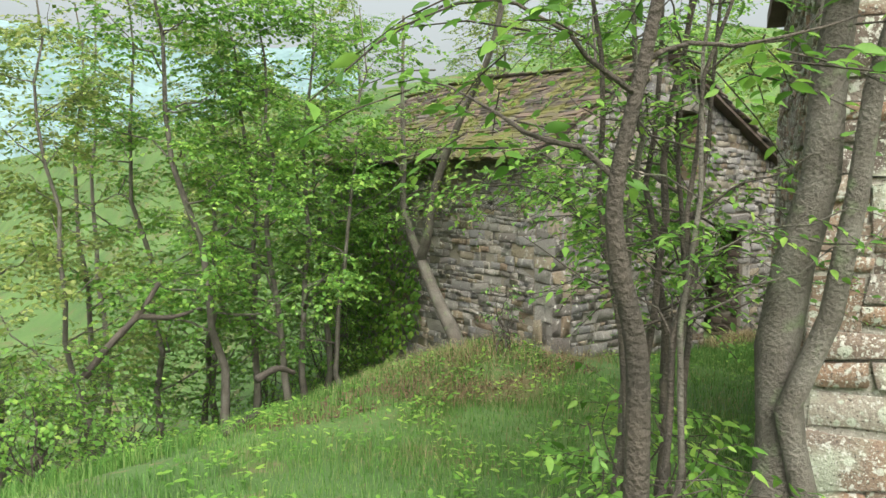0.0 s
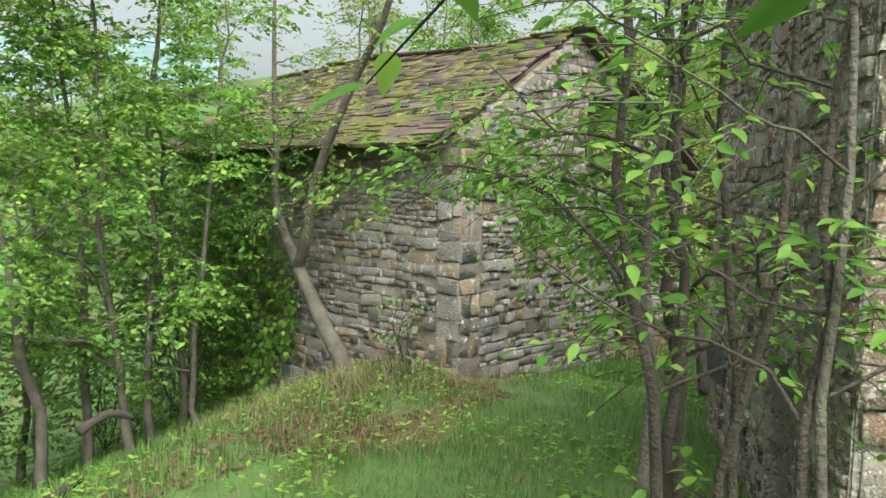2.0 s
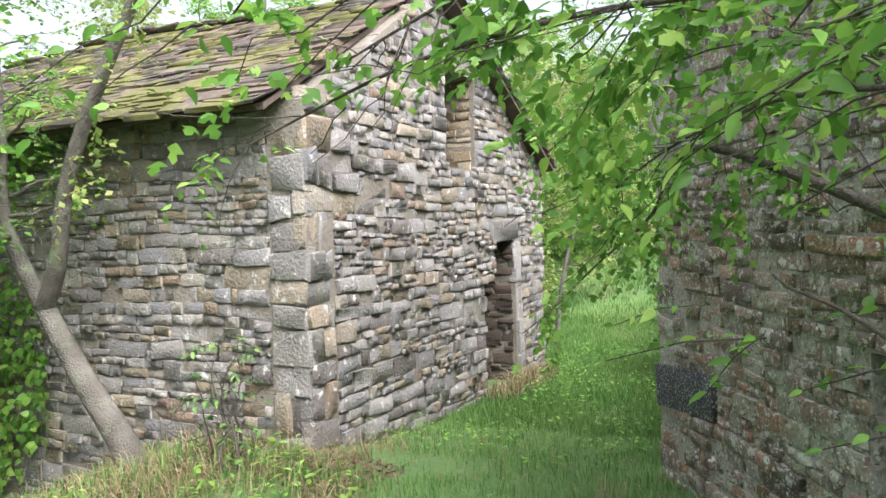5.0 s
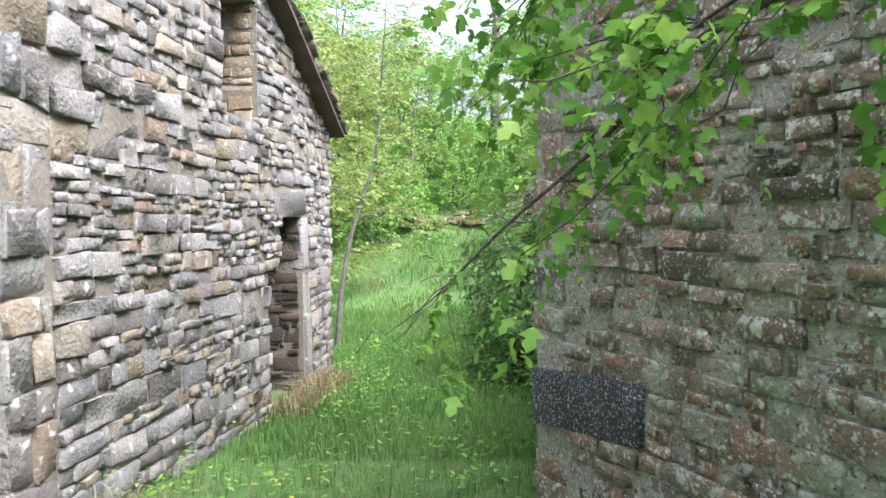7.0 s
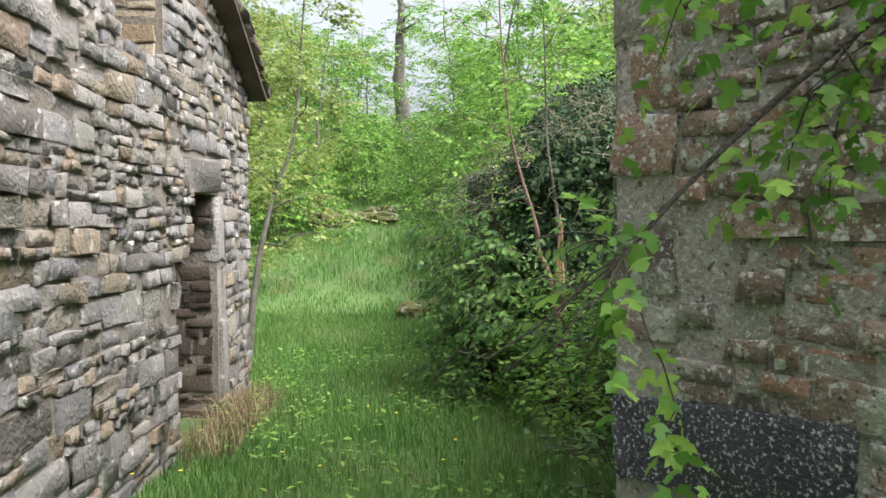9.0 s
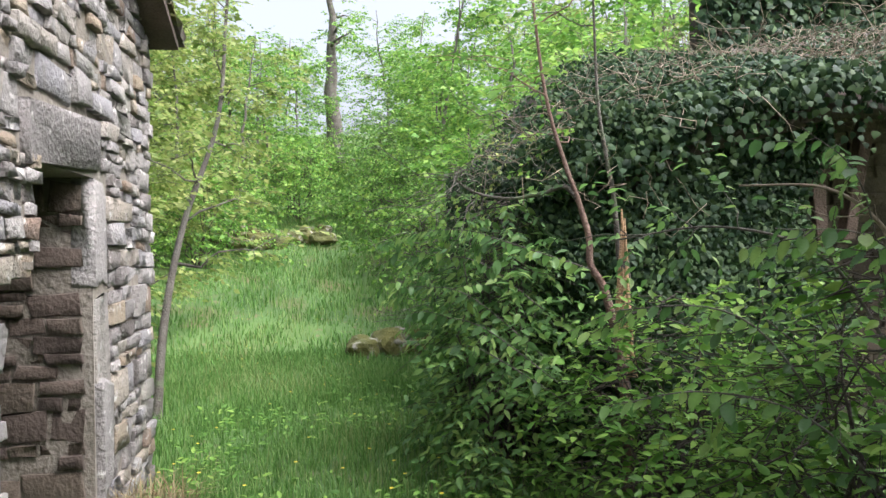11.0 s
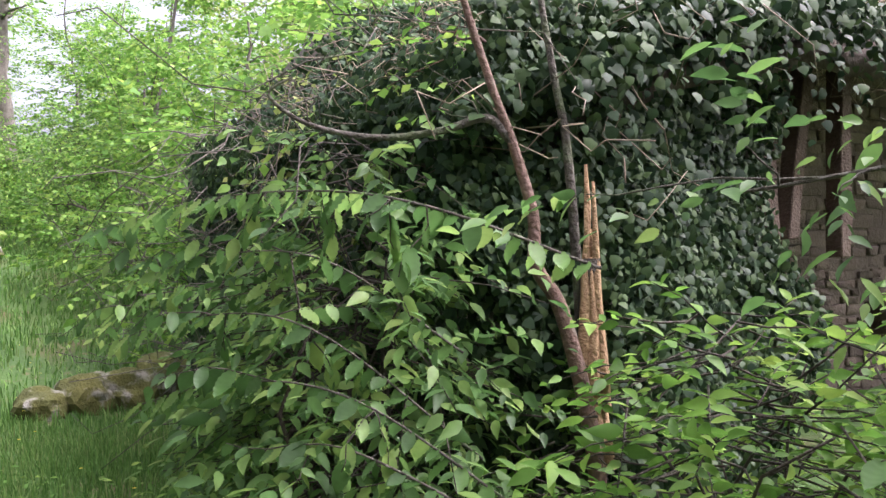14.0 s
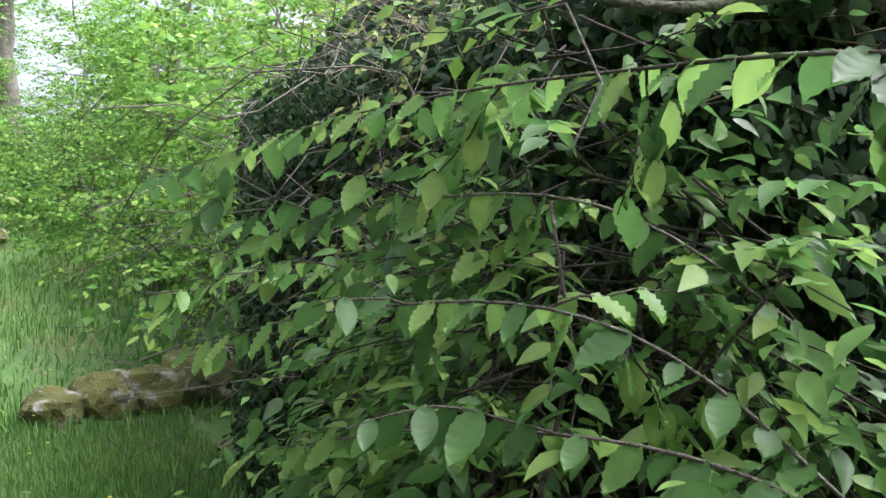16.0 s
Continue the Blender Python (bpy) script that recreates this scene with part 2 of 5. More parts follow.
class Geo:
    """Quads gathered for one mesh."""

    def __init__(self):
        self.v, self.f, self.n = [], [], 0

    def add(self, V, F):
        V = np.asarray(V, float)
        self.v.append(V)
        self.f.append(np.asarray(F) + self.n)
        self.n += len(V)
        return self

    def tube(self, pts, radii, sides=7):
        P = np.asarray(pts, float)
        R = np.broadcast_to(np.asarray(radii, float), (len(P),))
        T = np.gradient(P, axis=0)
        T /= np.linalg.norm(T, axis=1)[:, None] + 1e-9
        ref = np.array([0.0, 0.0, 1.0]) if abs(T[0, 2]) < 0.8 else np.array([1.0, 0.0, 0.0])
        U = np.cross(T, ref)
        U /= np.linalg.norm(U, axis=1)[:, None] + 1e-9
        W = np.cross(T, U)
        a = np.linspace(0, 2 * math.pi, sides, endpoint=False)
        V = P[:, None] + R[:, None, None] * (np.cos(a)[None, :, None] * U[:, None] + np.sin(a)[None, :, None] * W[:, None])
        i = np.arange(len(P) - 1)[:, None] * sides
        j = np.arange(sides)[None, :]
        k = (j + 1) % sides
        F = np.stack([i + j, i + k, i + sides + k, i + sides + j], -1).reshape(-1, 4)
        V = V.reshape(-1, 3)
        end = (len(P) - 1) * sides
        h = sides // 2
        caps = [[end + q, end + q + 1, end + sides - 2 - q, end + sides - 1 - q] for q in range(h - 1)]
        caps += [[q + 1, q, sides - 1 - q, sides - 2 - q] for q in range(h - 1)]
        return self.add(V, np.concatenate([F, np.array(caps)]) if caps else F)

    def mesh(self, name, mat, smooth=False):
        return raw_mesh(name, np.concatenate(self.v), np.concatenate(self.f), mat, smooth)


def wander(a, b, n, amount, r):
    """A crooked line from a to b."""
    a, b = np.asarray(a, float), np.asarray(b, float)
    t = np.linspace(0, 1, n)[:, None]
    L = np.linalg.norm(b - a)
    off = np.cumsum(r.normal(0, amount * L / n, (n, 3)), axis=0)
    off -= t * off[-1]
    off[0] = 0
    return a + (b - a) * t + off


def smooth_line(pts, n=6):
    """More points on a soft curve through the given ones."""
    P = np.asarray(pts, float)
    Q = np.concatenate([[2 * P[0] - P[1]], P, [2 * P[-1] - P[-2]]])
    out = []
    for i in range(1, len(Q) - 2):
        for t in np.linspace(0, 1, n, endpoint=False):
            a, b, c, d = Q[i - 1], Q[i], Q[i + 1], Q[i + 2]
            out.append(0.5 * (2 * b + (c - a) * t + (2 * a - 5 * b + 4 * c - d) * t * t + (3 * b - a - 3 * c + d) * t ** 3))
    out.append(P[-1])
    return np.array(out)


OVATE = (np.array([(0, 0, 0), (-0.16, 0.16, 0.04), (-0.235, 0.42, 0.06), (-0.15, 0.74, 0.03), (0, 1.05, -0.10), (0.15, 0.74, 0.03), (0.235, 0.42, 0.06), (0.16, 0.16, 0.04), (0, 0.5, 0.0)]),
         np.array([(0, 8, 2, 1), (8, 4, 3, 2), (0, 7, 6, 8), (8, 6, 5, 4)]))
SIMPLE = (np.array([(0, 0, 0), (-0.32, 0.5, 0.08), (0, 1, -0.06), (0.32, 0.5, 0.08)]), np.array([(0, 3, 2, 1)]))
MAPLE = (np.array([(0, 0, 0), (-0.22, 0.12, 0.0), (-0.55, 0.38, -0.05), (-0.2, 0.5, 0.05), (-0.3, 0.78, 0.0), (0, 1.05, -0.06), (0.3, 0.78, 0.0), (0.2, 0.5, 0.05), (0.55, 0.38, -0.05), (0.22, 0.12, 0), (0, 0.45, 0.0)]),
         np.array([(0, 10, 2, 1), (10, 4, 3, 2), (10, 6, 5, 4), (10, 8, 7, 6), (0, 9, 8, 10)]))
IVYLEAF = (np.array([(0, 0, 0), (-0.45, 0.15, -0.03), (-0.38, 0.55, 0.04), (0, 1, -0.08), (0.38, 0.55, 0.04), (0.45, 0.15, -0.03), (0, 0.45, 0.05)]),
           np.array([(0, 6, 2, 1), (6, 4, 3, 2), (0, 5, 4, 6)]))


def leaves(shape, P, ydir, up, size):
    """Vertices and faces of leaves at P that point along ydir, with their faces towards up."""
    T, F = shape
    Y = ydir / (np.linalg.norm(ydir, axis=1)[:, None] + 1e-9)
    X = np.cross(Y, up)
    X /= np.linalg.norm(X, axis=1)[:, None] + 1e-9
    Z = np.cross(X, Y)
    s = np.asarray(size)[:, None, None]
    V = P[:, None] + s * (T[None, :, 0:1] * X[:, None] + T[None, :, 1:2] * Y[:, None] + T[None, :, 2:3] * Z[:, None])
    n = len(T)
    FF = F[None] + (np.arange(len(P)) * n)[:, None, None]
    return V.reshape(-1, 3), FF.reshape(-1, F.shape[1])


def sprays(P, D, length, count, size, shape, r, droop=0.25, jitter=0.5, origin=(0, 0, 0), hang=0.3):
    """Twigs that start at P along D with alternate leaves: leaf vertices and faces, and the twig ends."""
    D = D / (np.linalg.norm(D, axis=1)[:, None] + 1e-9)
    ok = clear_of_path(P + np.array(origin)) & clear_of_path(P + D * length + np.array(origin))
    if not ok.any():
        ok[:1] = True
    P, D = P[ok], D[ok]
    n = len(P)
    L = length * r.uniform(0.6, 1.3, n)
    t = (np.arange(count) + 0.6) / count
    C = P[:, None] + D[:, None] * (t[None, :, None] * L[:, None, None])
    C[:, :, 2] -= droop * (t ** 2)[None] * L[:, None]
    side = np.cross(D, np.array([0, 0, 1.0]))
    side /= np.linalg.norm(side, axis=1)[:, None] + 1e-9
    sgn = np.where(np.arange(count) % 2, 1.0, -1.0)
    Y = side[:, None] * sgn[None, :, None] * 0.9 + D[:, None] * 0.65
    Y = Y + r.normal(0, jitter * 0.5, Y.shape)
    Y[:, :, 2] -= hang
    U = np.zeros_like(Y)
    U[:, :, 2] = 1
    U += r.normal(0, jitter, U.shape)
    S = size * r.uniform(0.55, 1.25, (n, count))
    V, F = leaves(shape, C.reshape(-1, 3), Y.reshape(-1, 3), U.reshape(-1, 3), S.ravel())
    return V, F, P, C[:, -1]


# ---- lie of the land ----
def land(x, y):
    x, y = np.asarray(x, float), np.asarray(y, float)
    w = np.maximum(0.8 * x + 0.6 * y, -5)
    z = -0.2 + 1.36 * np.exp(-w / 5.0)
    z = z + 0.34 * np.exp(-((x - 6.7) ** 2) / 2.6 - ((y - 7.5) ** 2) / 1.6)
    q = -0.45 * (x + 2) + 0.9 * (y - 4.3)
    z = z - 0.42 * np.minimum(np.log1p(np.exp(np.clip(2.0 * q, -30, 30))) / 2.0, 30) * (1 / (1 + np.exp((x - 9.0) / 1.2)))
    z = z + 0.25 * np.log1p(np.exp(np.clip(1.2 * (np.minimum(x, 60) - 19.5), -30, 60))) / 1.2
    z = z + 0.16 * np.clip(1.0 - y, 0, 40) * (x > 8) * np.clip((x - 8) / 6, 0, 1)
    z = z + 0.25 * np.clip(y - 9, 0, 30) * np.clip((x - 13) / 5, 0, 1)
    return z


def land1(x, y):
    return float(land(x, y))


# ---- ground ----
def ground_sheet():
    s = np.sinh(np.linspace(-6.6, 6.6, 231)) * 1.15
    X, Y = np.meshgrid(s + 7, s + 5, indexing="ij")
    Z = land(X, Y)
    for i in range(0, X.shape[0]):
        for j in range(0, X.shape[1]):
            if abs(X[i, j] - 7) < 40 and abs(Y[i, j] - 5) < 40:
                Z[i, j] += 0.05 * noise.noise((X[i, j] * 0.9, Y[i, j] * 0.9, 0)) + 0.02 * noise.noise((X[i, j] * 3.5, Y[i, j] * 3.5, 4))
    n = X.shape[1]
    V = np.stack([X.ravel(), Y.ravel(), Z.ravel()], -1)
    i, j = np.meshgrid(np.arange(X.shape[0] - 1), np.arange(n - 1), indexing="ij")
    a = (i * n + j).ravel()
    F = np.stack([a, a + n, a + n + 1, a + 1], -1)
    ob = new("ground", raw_mesh("ground", V, F, M_GROUND, True))
    return tagged(ob, "uneven grassy ground with bare brown patches", "ground", kind="structure")


ground_sheet()


def far_hill():
    n, rows = 120, 10
    ang = np.linspace(radians(60), radians(190), n)
    V = []
    for k in range(rows):
        t = k / (rows - 1)
        d = 260 + 260 * t
        h = -70 + t * np.array([165 + 26 * noise.noise((a * 3, 0, 1)) + 9 * noise.noise((a * 14, 0, 2)) for a in ang])
        V.append(np.stack([d * np.cos(ang), d * np.sin(ang), h], -1))
    V = np.concatenate(V)
    F = [(k * n + i, k * n + i + 1, (k + 1) * n + i + 1, (k + 1) * n + i) for k in range(rows - 1) for i in range(n - 1)]
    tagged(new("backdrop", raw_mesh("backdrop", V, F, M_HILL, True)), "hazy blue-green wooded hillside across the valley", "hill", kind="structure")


far_hill()

# ---- masonry ----

def stone_shapes(mat, tag):
    """Rough dressed stones one unit large: length along x, height along z, the face towards -y."""
    out = []
    for k in range(24):
        r = np.random.default_rng(100 + k)
        u = np.array([-0.5, -0.472, r.uniform(-0.2, 0.2), 0.472, 0.5])
        v = np.array([-0.5, -0.455, 0.455, 0.5])
        tilt = r.uniform(-0.16, 0.16, 2)
        skews = r.uniform((-0.06, -0.12), (0.06, 0.12), (4, 2))
        V, F = [], []
        for b, z in enumerate(v):
            for a, x in enumerate(u):
                edge = a in (0, 4) or b in (0, 3)
                y = (-0.24 if edge else -0.30 + r.uniform(-0.08, 0.08)) + tilt[0] * x + tilt[1] * z
                fx, fz = x + 0.5, z + 0.5
                skew = skews[0] * (1 - fx) * (1 - fz) + skews[1] * fx * (1 - fz) + skews[2] * (1 - fx) * fz + skews[3] * fx * fz
                V.append((x + skew[0] + r.uniform(-0.02, 0.02), y + r.uniform(-0.07, 0.07), z + skew[1] + r.uniform(-0.05, 0.05)))
        for b in range(3):
            for a in range(4):
                i = b * 5 + a
                F.append((i, i + 1, i + 6, i + 5))
        ring = [0, 1, 2, 3, 4, 9, 14, 19, 18, 17, 16, 15, 10, 5]
        base = len(V)
        for i in ring:
            V.append((V[i][0], 1.0, V[i][2]))
        for k2 in range(len(ring)):
            a, b = ring[k2], ring[(k2 + 1) % len(ring)]
            F.append((b, a, base + k2, base + (k2 + 1) % len(ring)))
        out.append(raw_mesh("stone_" + tag, V, F, mat))
    return out


LIME_SHAPES = stone_shapes(M_LIME, "pale")
BROWN_SHAPES = stone_shapes(M_BROWN, "brown")


def courses(length, z0, z1, top, holes, r, hmin, hmax, lmin, lmax):
    """Stones of a wall as (u, z, length, height), course by course, cut by holes (u0, u1, z0, z1) and the line of the top."""
    out, z = [], z0
    while z < z1:
        h = r.uniform(hmin, hmax)
        zc = z + h / 2
        spans = [(0.0, length)]
        for a, b, c, d in holes:
            if c < zc < d:
                spans = [s for lo, hi in spans for s in ((lo, min(hi, a)), (max(lo, b), hi)) if s[1] - s[0] > 0.03]
        for lo, hi in spans:
            s = lo
            while s < hi - 0.02:
                e = min(hi, s + r.uniform(0.22, 0.8))
                if hi - e < 0.16:
                    e = hi
                n = 1 if h < 0.125 or r.random() < 0.42 else 2
                cut = np.cumsum(r.uniform(0.6, 1.5, n))
                cut = np.concatenate([[0], cut / cut[-1]])
                for k in range(n):
                    u, hh, zz = s, h * (cut[k + 1] - cut[k]), z + h * (cut[k + 1] + cut[k]) / 2
                    while u < e - 0.02:
                        w = min(max(lmin, hh * r.uniform(0.95, 3.1)), lmax)
                        if e - (u + w) < lmin * 0.7:
                            w = e - u
                        if zz < top(u + w / 2):
                            out.append((u + w / 2, zz, w, hh))
                        u += w
                s = e
        z += h
    return [(u, q + 0.028 * math.sin(1.3 * u + 0.9 * q) + 0.010 * math.sin(4.3 * u + 3 * q), w, h) for u, q, w, h in out]


def lay(wall, stones, origin, turn, shapes, small_mat, r, near, depth=0.12, limit=300, joint=0.015):
    """Stones as pieces of the wall, nearest to the point `near` on its face first; the rest joined."""
    stones = sorted(stones, key=lambda s: (s[0] - near[0]) ** 2 + 1.6 * (s[1] - near[1]) ** 2)
    c, s = math.cos(turn), math.sin(turn)
    rest = Geo()
    for k, (u, z, w, h) in enumerate(stones):
        me = shapes[int(r.integers(len(shapes)))]
        out = r.uniform(-0.015, 0.028)
        m = Matrix.Translation((origin[0] + c * u + s * out, origin[1] + s * u - c * out, z)) @ Matrix.Rotation(turn + r.normal(0, 0.02), 4, "Z") @ Matrix.Rotation(r.normal(0, 0.03), 4, "Y") @ Matrix.Diagonal(((w - joint * 1.3) * (1 if r.random() < 0.5 else -1), depth, (h - joint * 0.85), 1))
        if k < limit:
            ob = new("stone", me)
            ob.parent = wall
            ob.matrix_basis = m
        else:
            co = np.array([m @ v.co for v in me.vertices])
            rest.v.append(co)
            for p in me.polygons:
                q = list(p.vertices)
                rest.f.append(np.array([q]) + rest.n)
            rest.n += len(co)
    if rest.v:
        ob = new("stonework", rest.mesh("stonework", small_mat))
        ob.parent = wall
        tagged(ob, kind="stuff")


def slab_with_holes(name, label, length, z0, tops, holes, thick, origin, turn, mat, back=-0.012):
    """A wall's core: vertical strips between the breaks, each from z0 to the top line, with holes left open."""
    c, s = math.cos(turn), math.sin(turn)
    cuts = sorted({0.0, length, *[u for u, _ in tops], *[e for h in holes for e in h[:2]]})
    def top(u):
        return float(np.interp(u, [p[0] for p in tops], [p[1] for p in tops]))
    bm = bmesh.new()
    for a, b in zip(cuts[:-1], cuts[1:]):
        mid = (a + b) / 2
        levels = [(z0, None)]
        gaps = sorted((h[2], h[3]) for h in holes if h[0] - 1e-6 < mid < h[1] + 1e-6)
        lo = z0
        segs = []
        for g0, g1 in gaps:
            segs.append((lo, lo, g0, g0))
            lo = g1
        segs.append((lo, lo, top(a), top(b)))
        for la, lb, ta, tb in segs:
            if ta - la < 0.01 and tb - lb < 0.01:
                continue
            vs = []
            for d in (back, thick):
                for u, zz in ((a, la), (b, lb), (b, tb), (a, ta)):
                    vs.append(bm.verts.new((origin[0] + c * u - s * d, origin[1] + s * u + c * d, zz)))
            for q in ((0, 1, 2, 3), (7, 6, 5, 4), (0, 4, 5, 1), (1, 5, 6, 2), (2, 6, 7, 3), (3, 7, 4, 0)):
                bm.faces.new([vs[i] for i in q])
    bmesh.ops.recalc_face_normals(bm, faces=bm.faces)
    me = bpy.data.meshes.new(name)
    bm.to_mesh(me)
    bm.free()
    me.materials.append(mat)
    return tagged(new(name, me), label, "wall", kind="structure")


def line_top(tops):
    return lambda u: float(np.interp(u, [p[0] for p in tops], [p[1] for p in tops]))


# house with the doorway: gable along x at y 7.03, long side along y at x 7.28
GX0, GX1, GY = 7.28, 13.08, 7.03
APEX = (9.6, 4.55)
r1 = np.random.default_rng(11)
gable_tops = [(0, 3.04), (APEX[0] - GX0, APEX[1]), (GX1 - GX0, 2.92)]
door_hole = [(3.90, 4.65, 1.36, 1.83), (3.55, 4.65, -0.6, 1.36)]
win_hole = (2.57, 3.37, 2.68, 3.78)
wall_gable = slab_with_holes("wall_gable", "weathered pale limestone gable wall with doorway and upper opening", GX1 - GX0, -0.8, gable_tops, [(3.90, 4.65, -0.6, 1.83), (3.55, 3.90, -0.6, 1.36), win_hole], 0.55, (GX0, GY), 0.0, M_MORTAR)
SIDE = 6.4
side_tops = [(0, 3.0), (SIDE, 3.0)]
wall_side = slab_with_holes("wall_side", "weathered limestone long wall under mossy eaves", SIDE, -3.2, side_tops, [], 0.55, (GX0, GY + SIDE), -math.pi / 2, M_MORTAR)
wall_back = slab_with_holes("wall_back", "plain rear stone wall of the house", GX1 - GX0, -3.2, gable_tops, [], 0.5, (GX0, GY + SIDE - 0.5), 0.0, M_MORTAR)
wall_far = slab_with_holes("wall_far", "far stone side wall of the house", SIDE - 0.6, -0.8, [(0, 2.8), (SIDE - 0.6, 2.8)], [], 0.5, (GX1 - 0.03, GY + 0.57), math.pi / 2, M_MORTAR)
wall_far.location.x = 0.0

# roof of stone slabs, with boards under them
roof = thing("roof", "sagging stone slab roof grown with moss", "roof", at=(0, 0, 0))
roof["kind"] = "structure"


def slab_shapes(mat):
    out = []
    for k in range(6):
        r = np.random.default_rng(300 + k)
        bm = bmesh.new()
        bmesh.ops.create_cube(bm, size=1)
        bmesh.ops.subdivide_edges(bm, edges=[e for e in bm.edges if abs((e.verts[0].co - e.verts[1].co).x) > 0.5], cuts=2)
        for v in bm.verts:
            v.co += Vector((r.uniform(-0.05, 0.05), r.uniform(-0.07, 0.07), r.uniform(-0.25, 0.25)))
        me = bpy.data.meshes.new("roof_slab")
        bm.to_mesh(me)
        bm.free()
        me.materials.append(mat)
        out.append(me)
    return out


SLABS = slab_shapes(M_SLAB)


def roof_slope(sign, y0, y1, x_eave, z_eave, r, limit):
    run = abs(APEX[0] - x_eave)
    slope = math.atan2(APEX[1] + 0.06 - z_eave, run)
    length = run / math.cos(slope)
    under = bmesh.new()
    for d in (0.0, -0.05):
        for y in (y0, y1):
            for x, z in ((x_eave, z_eave), (APEX[0], APEX[1] + 0.06)):
                under.verts.new((x, y, z - 0.05 + d))
    under.verts.ensure_lookup_table()
    for q in ((0, 1, 3, 2), (4, 6, 7, 5), (0, 4, 5, 1), (2, 3, 7, 6), (0, 2, 6, 4), (1, 5, 7, 3)):
        under.faces.new([under.verts[i] for i in q])
    part("roof_boards", under, M_PLANK, roof, "dark old roof boards")
    rest, n, t = Geo(), 0, 0.0
    todo = []
    while t < length:
        y = y0 + r.uniform(-0.06, 0.02)
        while y < y1:
            w = r.uniform(0.22, 0.5)
            sag = 0.05 * math.sin((y - y0) * 1.1) * (t / length)
            todo.append((t, y + w / 2, w, sag))
            y += w
        t += r.uniform(0.075, 0.105)
    for t, y, w, sag in todo:
        x = x_eave + math.copysign(t * math.cos(slope), APEX[0] - x_eave)
        z = z_eave + t * math.sin(slope) - sag + r.uniform(-0.008, 0.02)
        m = Matrix.Translation((x, y, z)) @ Matrix.Rotation(-sign * (slope - 0.10) + r.normal(0, 0.03), 4, "Y") @ Matrix.Rotation(r.normal(0, 0.05), 4, "Z") @ Matrix.Rotation(r.normal(0, 0.025), 4, "X") @ Matrix.Diagonal((0.30 + r.uniform(-0.06, 0.06), w - 0.008, 0.030 + r.uniform(-0.008, 0.012), 1))
        me = SLABS[int(r.integers(len(SLABS)))]
        if n < limit:
            ob = new("roof_slab", me)
            ob.parent = roof
            ob.matrix_basis = m
        else:
            co = np.array([m @ v.co for v in me.vertices])
            rest.v.append(co)
            for p in me.polygons:
                rest.f.append(np.array([list(p.vertices)]) + rest.n)
            rest.n += len(co)
        n += 1
    if rest.v:
        ob = new("slabs", rest.mesh("slabs", M_SLAB_J))
        ob.parent = roof
        tagged(ob, kind="stuff")


# second building: its long wall leads from the far edge back to the near corner
BX, BY = 8.42, 4.50
NX, NY = 4.93, 2.32
BLEN = math.hypot(BX - NX, BY - NY)
BTURN = math.atan2(NY - BY, NX - BX)
B_HOLE = (2.42, 3.2, -0.6, 1.35)
B_BLOCK = (0.0, 0.96, 0.60, 0.92)
wall_brown = slab_with_holes("wall_brown", "rough brown sandstone wall blotched with pale lichen", BLEN, -0.9, [(0, 4.4), (BLEN, 4.4)], [B_HOLE], 0.55, (BX, BY), BTURN, M_MORTAR_B)
wall_brown_end = slab_with_holes("wall_brown_end", "brown sandstone end wall with large rough quoins", 4.0, -0.6, [(0, 4.4), (4.0, 4.4)], [], 0.5, (NX, NY), BTURN + math.pi / 2, M_MORTAR_B)
wall_brown_rear = slab_with_holes("wall_brown_rear", "plain rear end wall of the brown building", 4.0, -1.2, [(0, 4.4), (4.0, 4.4)], [], 0.5, (BX - 4.0 * math.sin(BTURN) - 0.03, BY + 4.0 * math.cos(BTURN)), BTURN - math.pi / 2, M_MORTAR_B)

# unseen back wall, added with the roof to darken the doorway's inside
wall_brown_back = slab_with_holes("wall_brown_back", "added unseen rear wall closing the dark inside of the brown building", BLEN, -1.2, [(0, 4.4), (BLEN, 4.4)], [], 0.4, (NX - 4.0 * math.sin(BTURN), NY + 4.0 * math.cos(BTURN)), BTURN + math.pi, M_MORTAR_B)


def shading_roof():
    # Unseen slab, added to shut sky light out of the brown doorway
    bm = bmesh.new()
    ix, iy = -math.sin(BTURN), math.cos(BTURN)
    ring = [(BX - ix * 0.2, BY - iy * 0.2), (NX - ix * 0.2, NY - iy * 0.2), (NX + ix * 4.4, NY + iy * 4.4), (BX + ix * 4.4, BY + iy * 4.4)]
    vs = [bm.verts.new((x, y, z)) for z in (4.42, 4.58) for x, y in ring]
    for q in ((0, 1, 2, 3), (7, 6, 5, 4), (0, 4, 5, 1), (1, 5, 6, 2), (2, 6, 7, 3), (3, 7, 4, 0)):
        bm.faces.new([vs[i] for i in q])
    bmesh.ops.recalc_face_normals(bm, faces=bm.faces)
    me = bpy.data.meshes.new("roof_brown")
    bm.to_mesh(me)
    bm.free()
    me.materials.append(M_PLANK)
    tagged(new("roof_brown", me), "added unseen roof sheet keeping the inside of the brown building dark", "roof", kind="structure")


shading_roof()

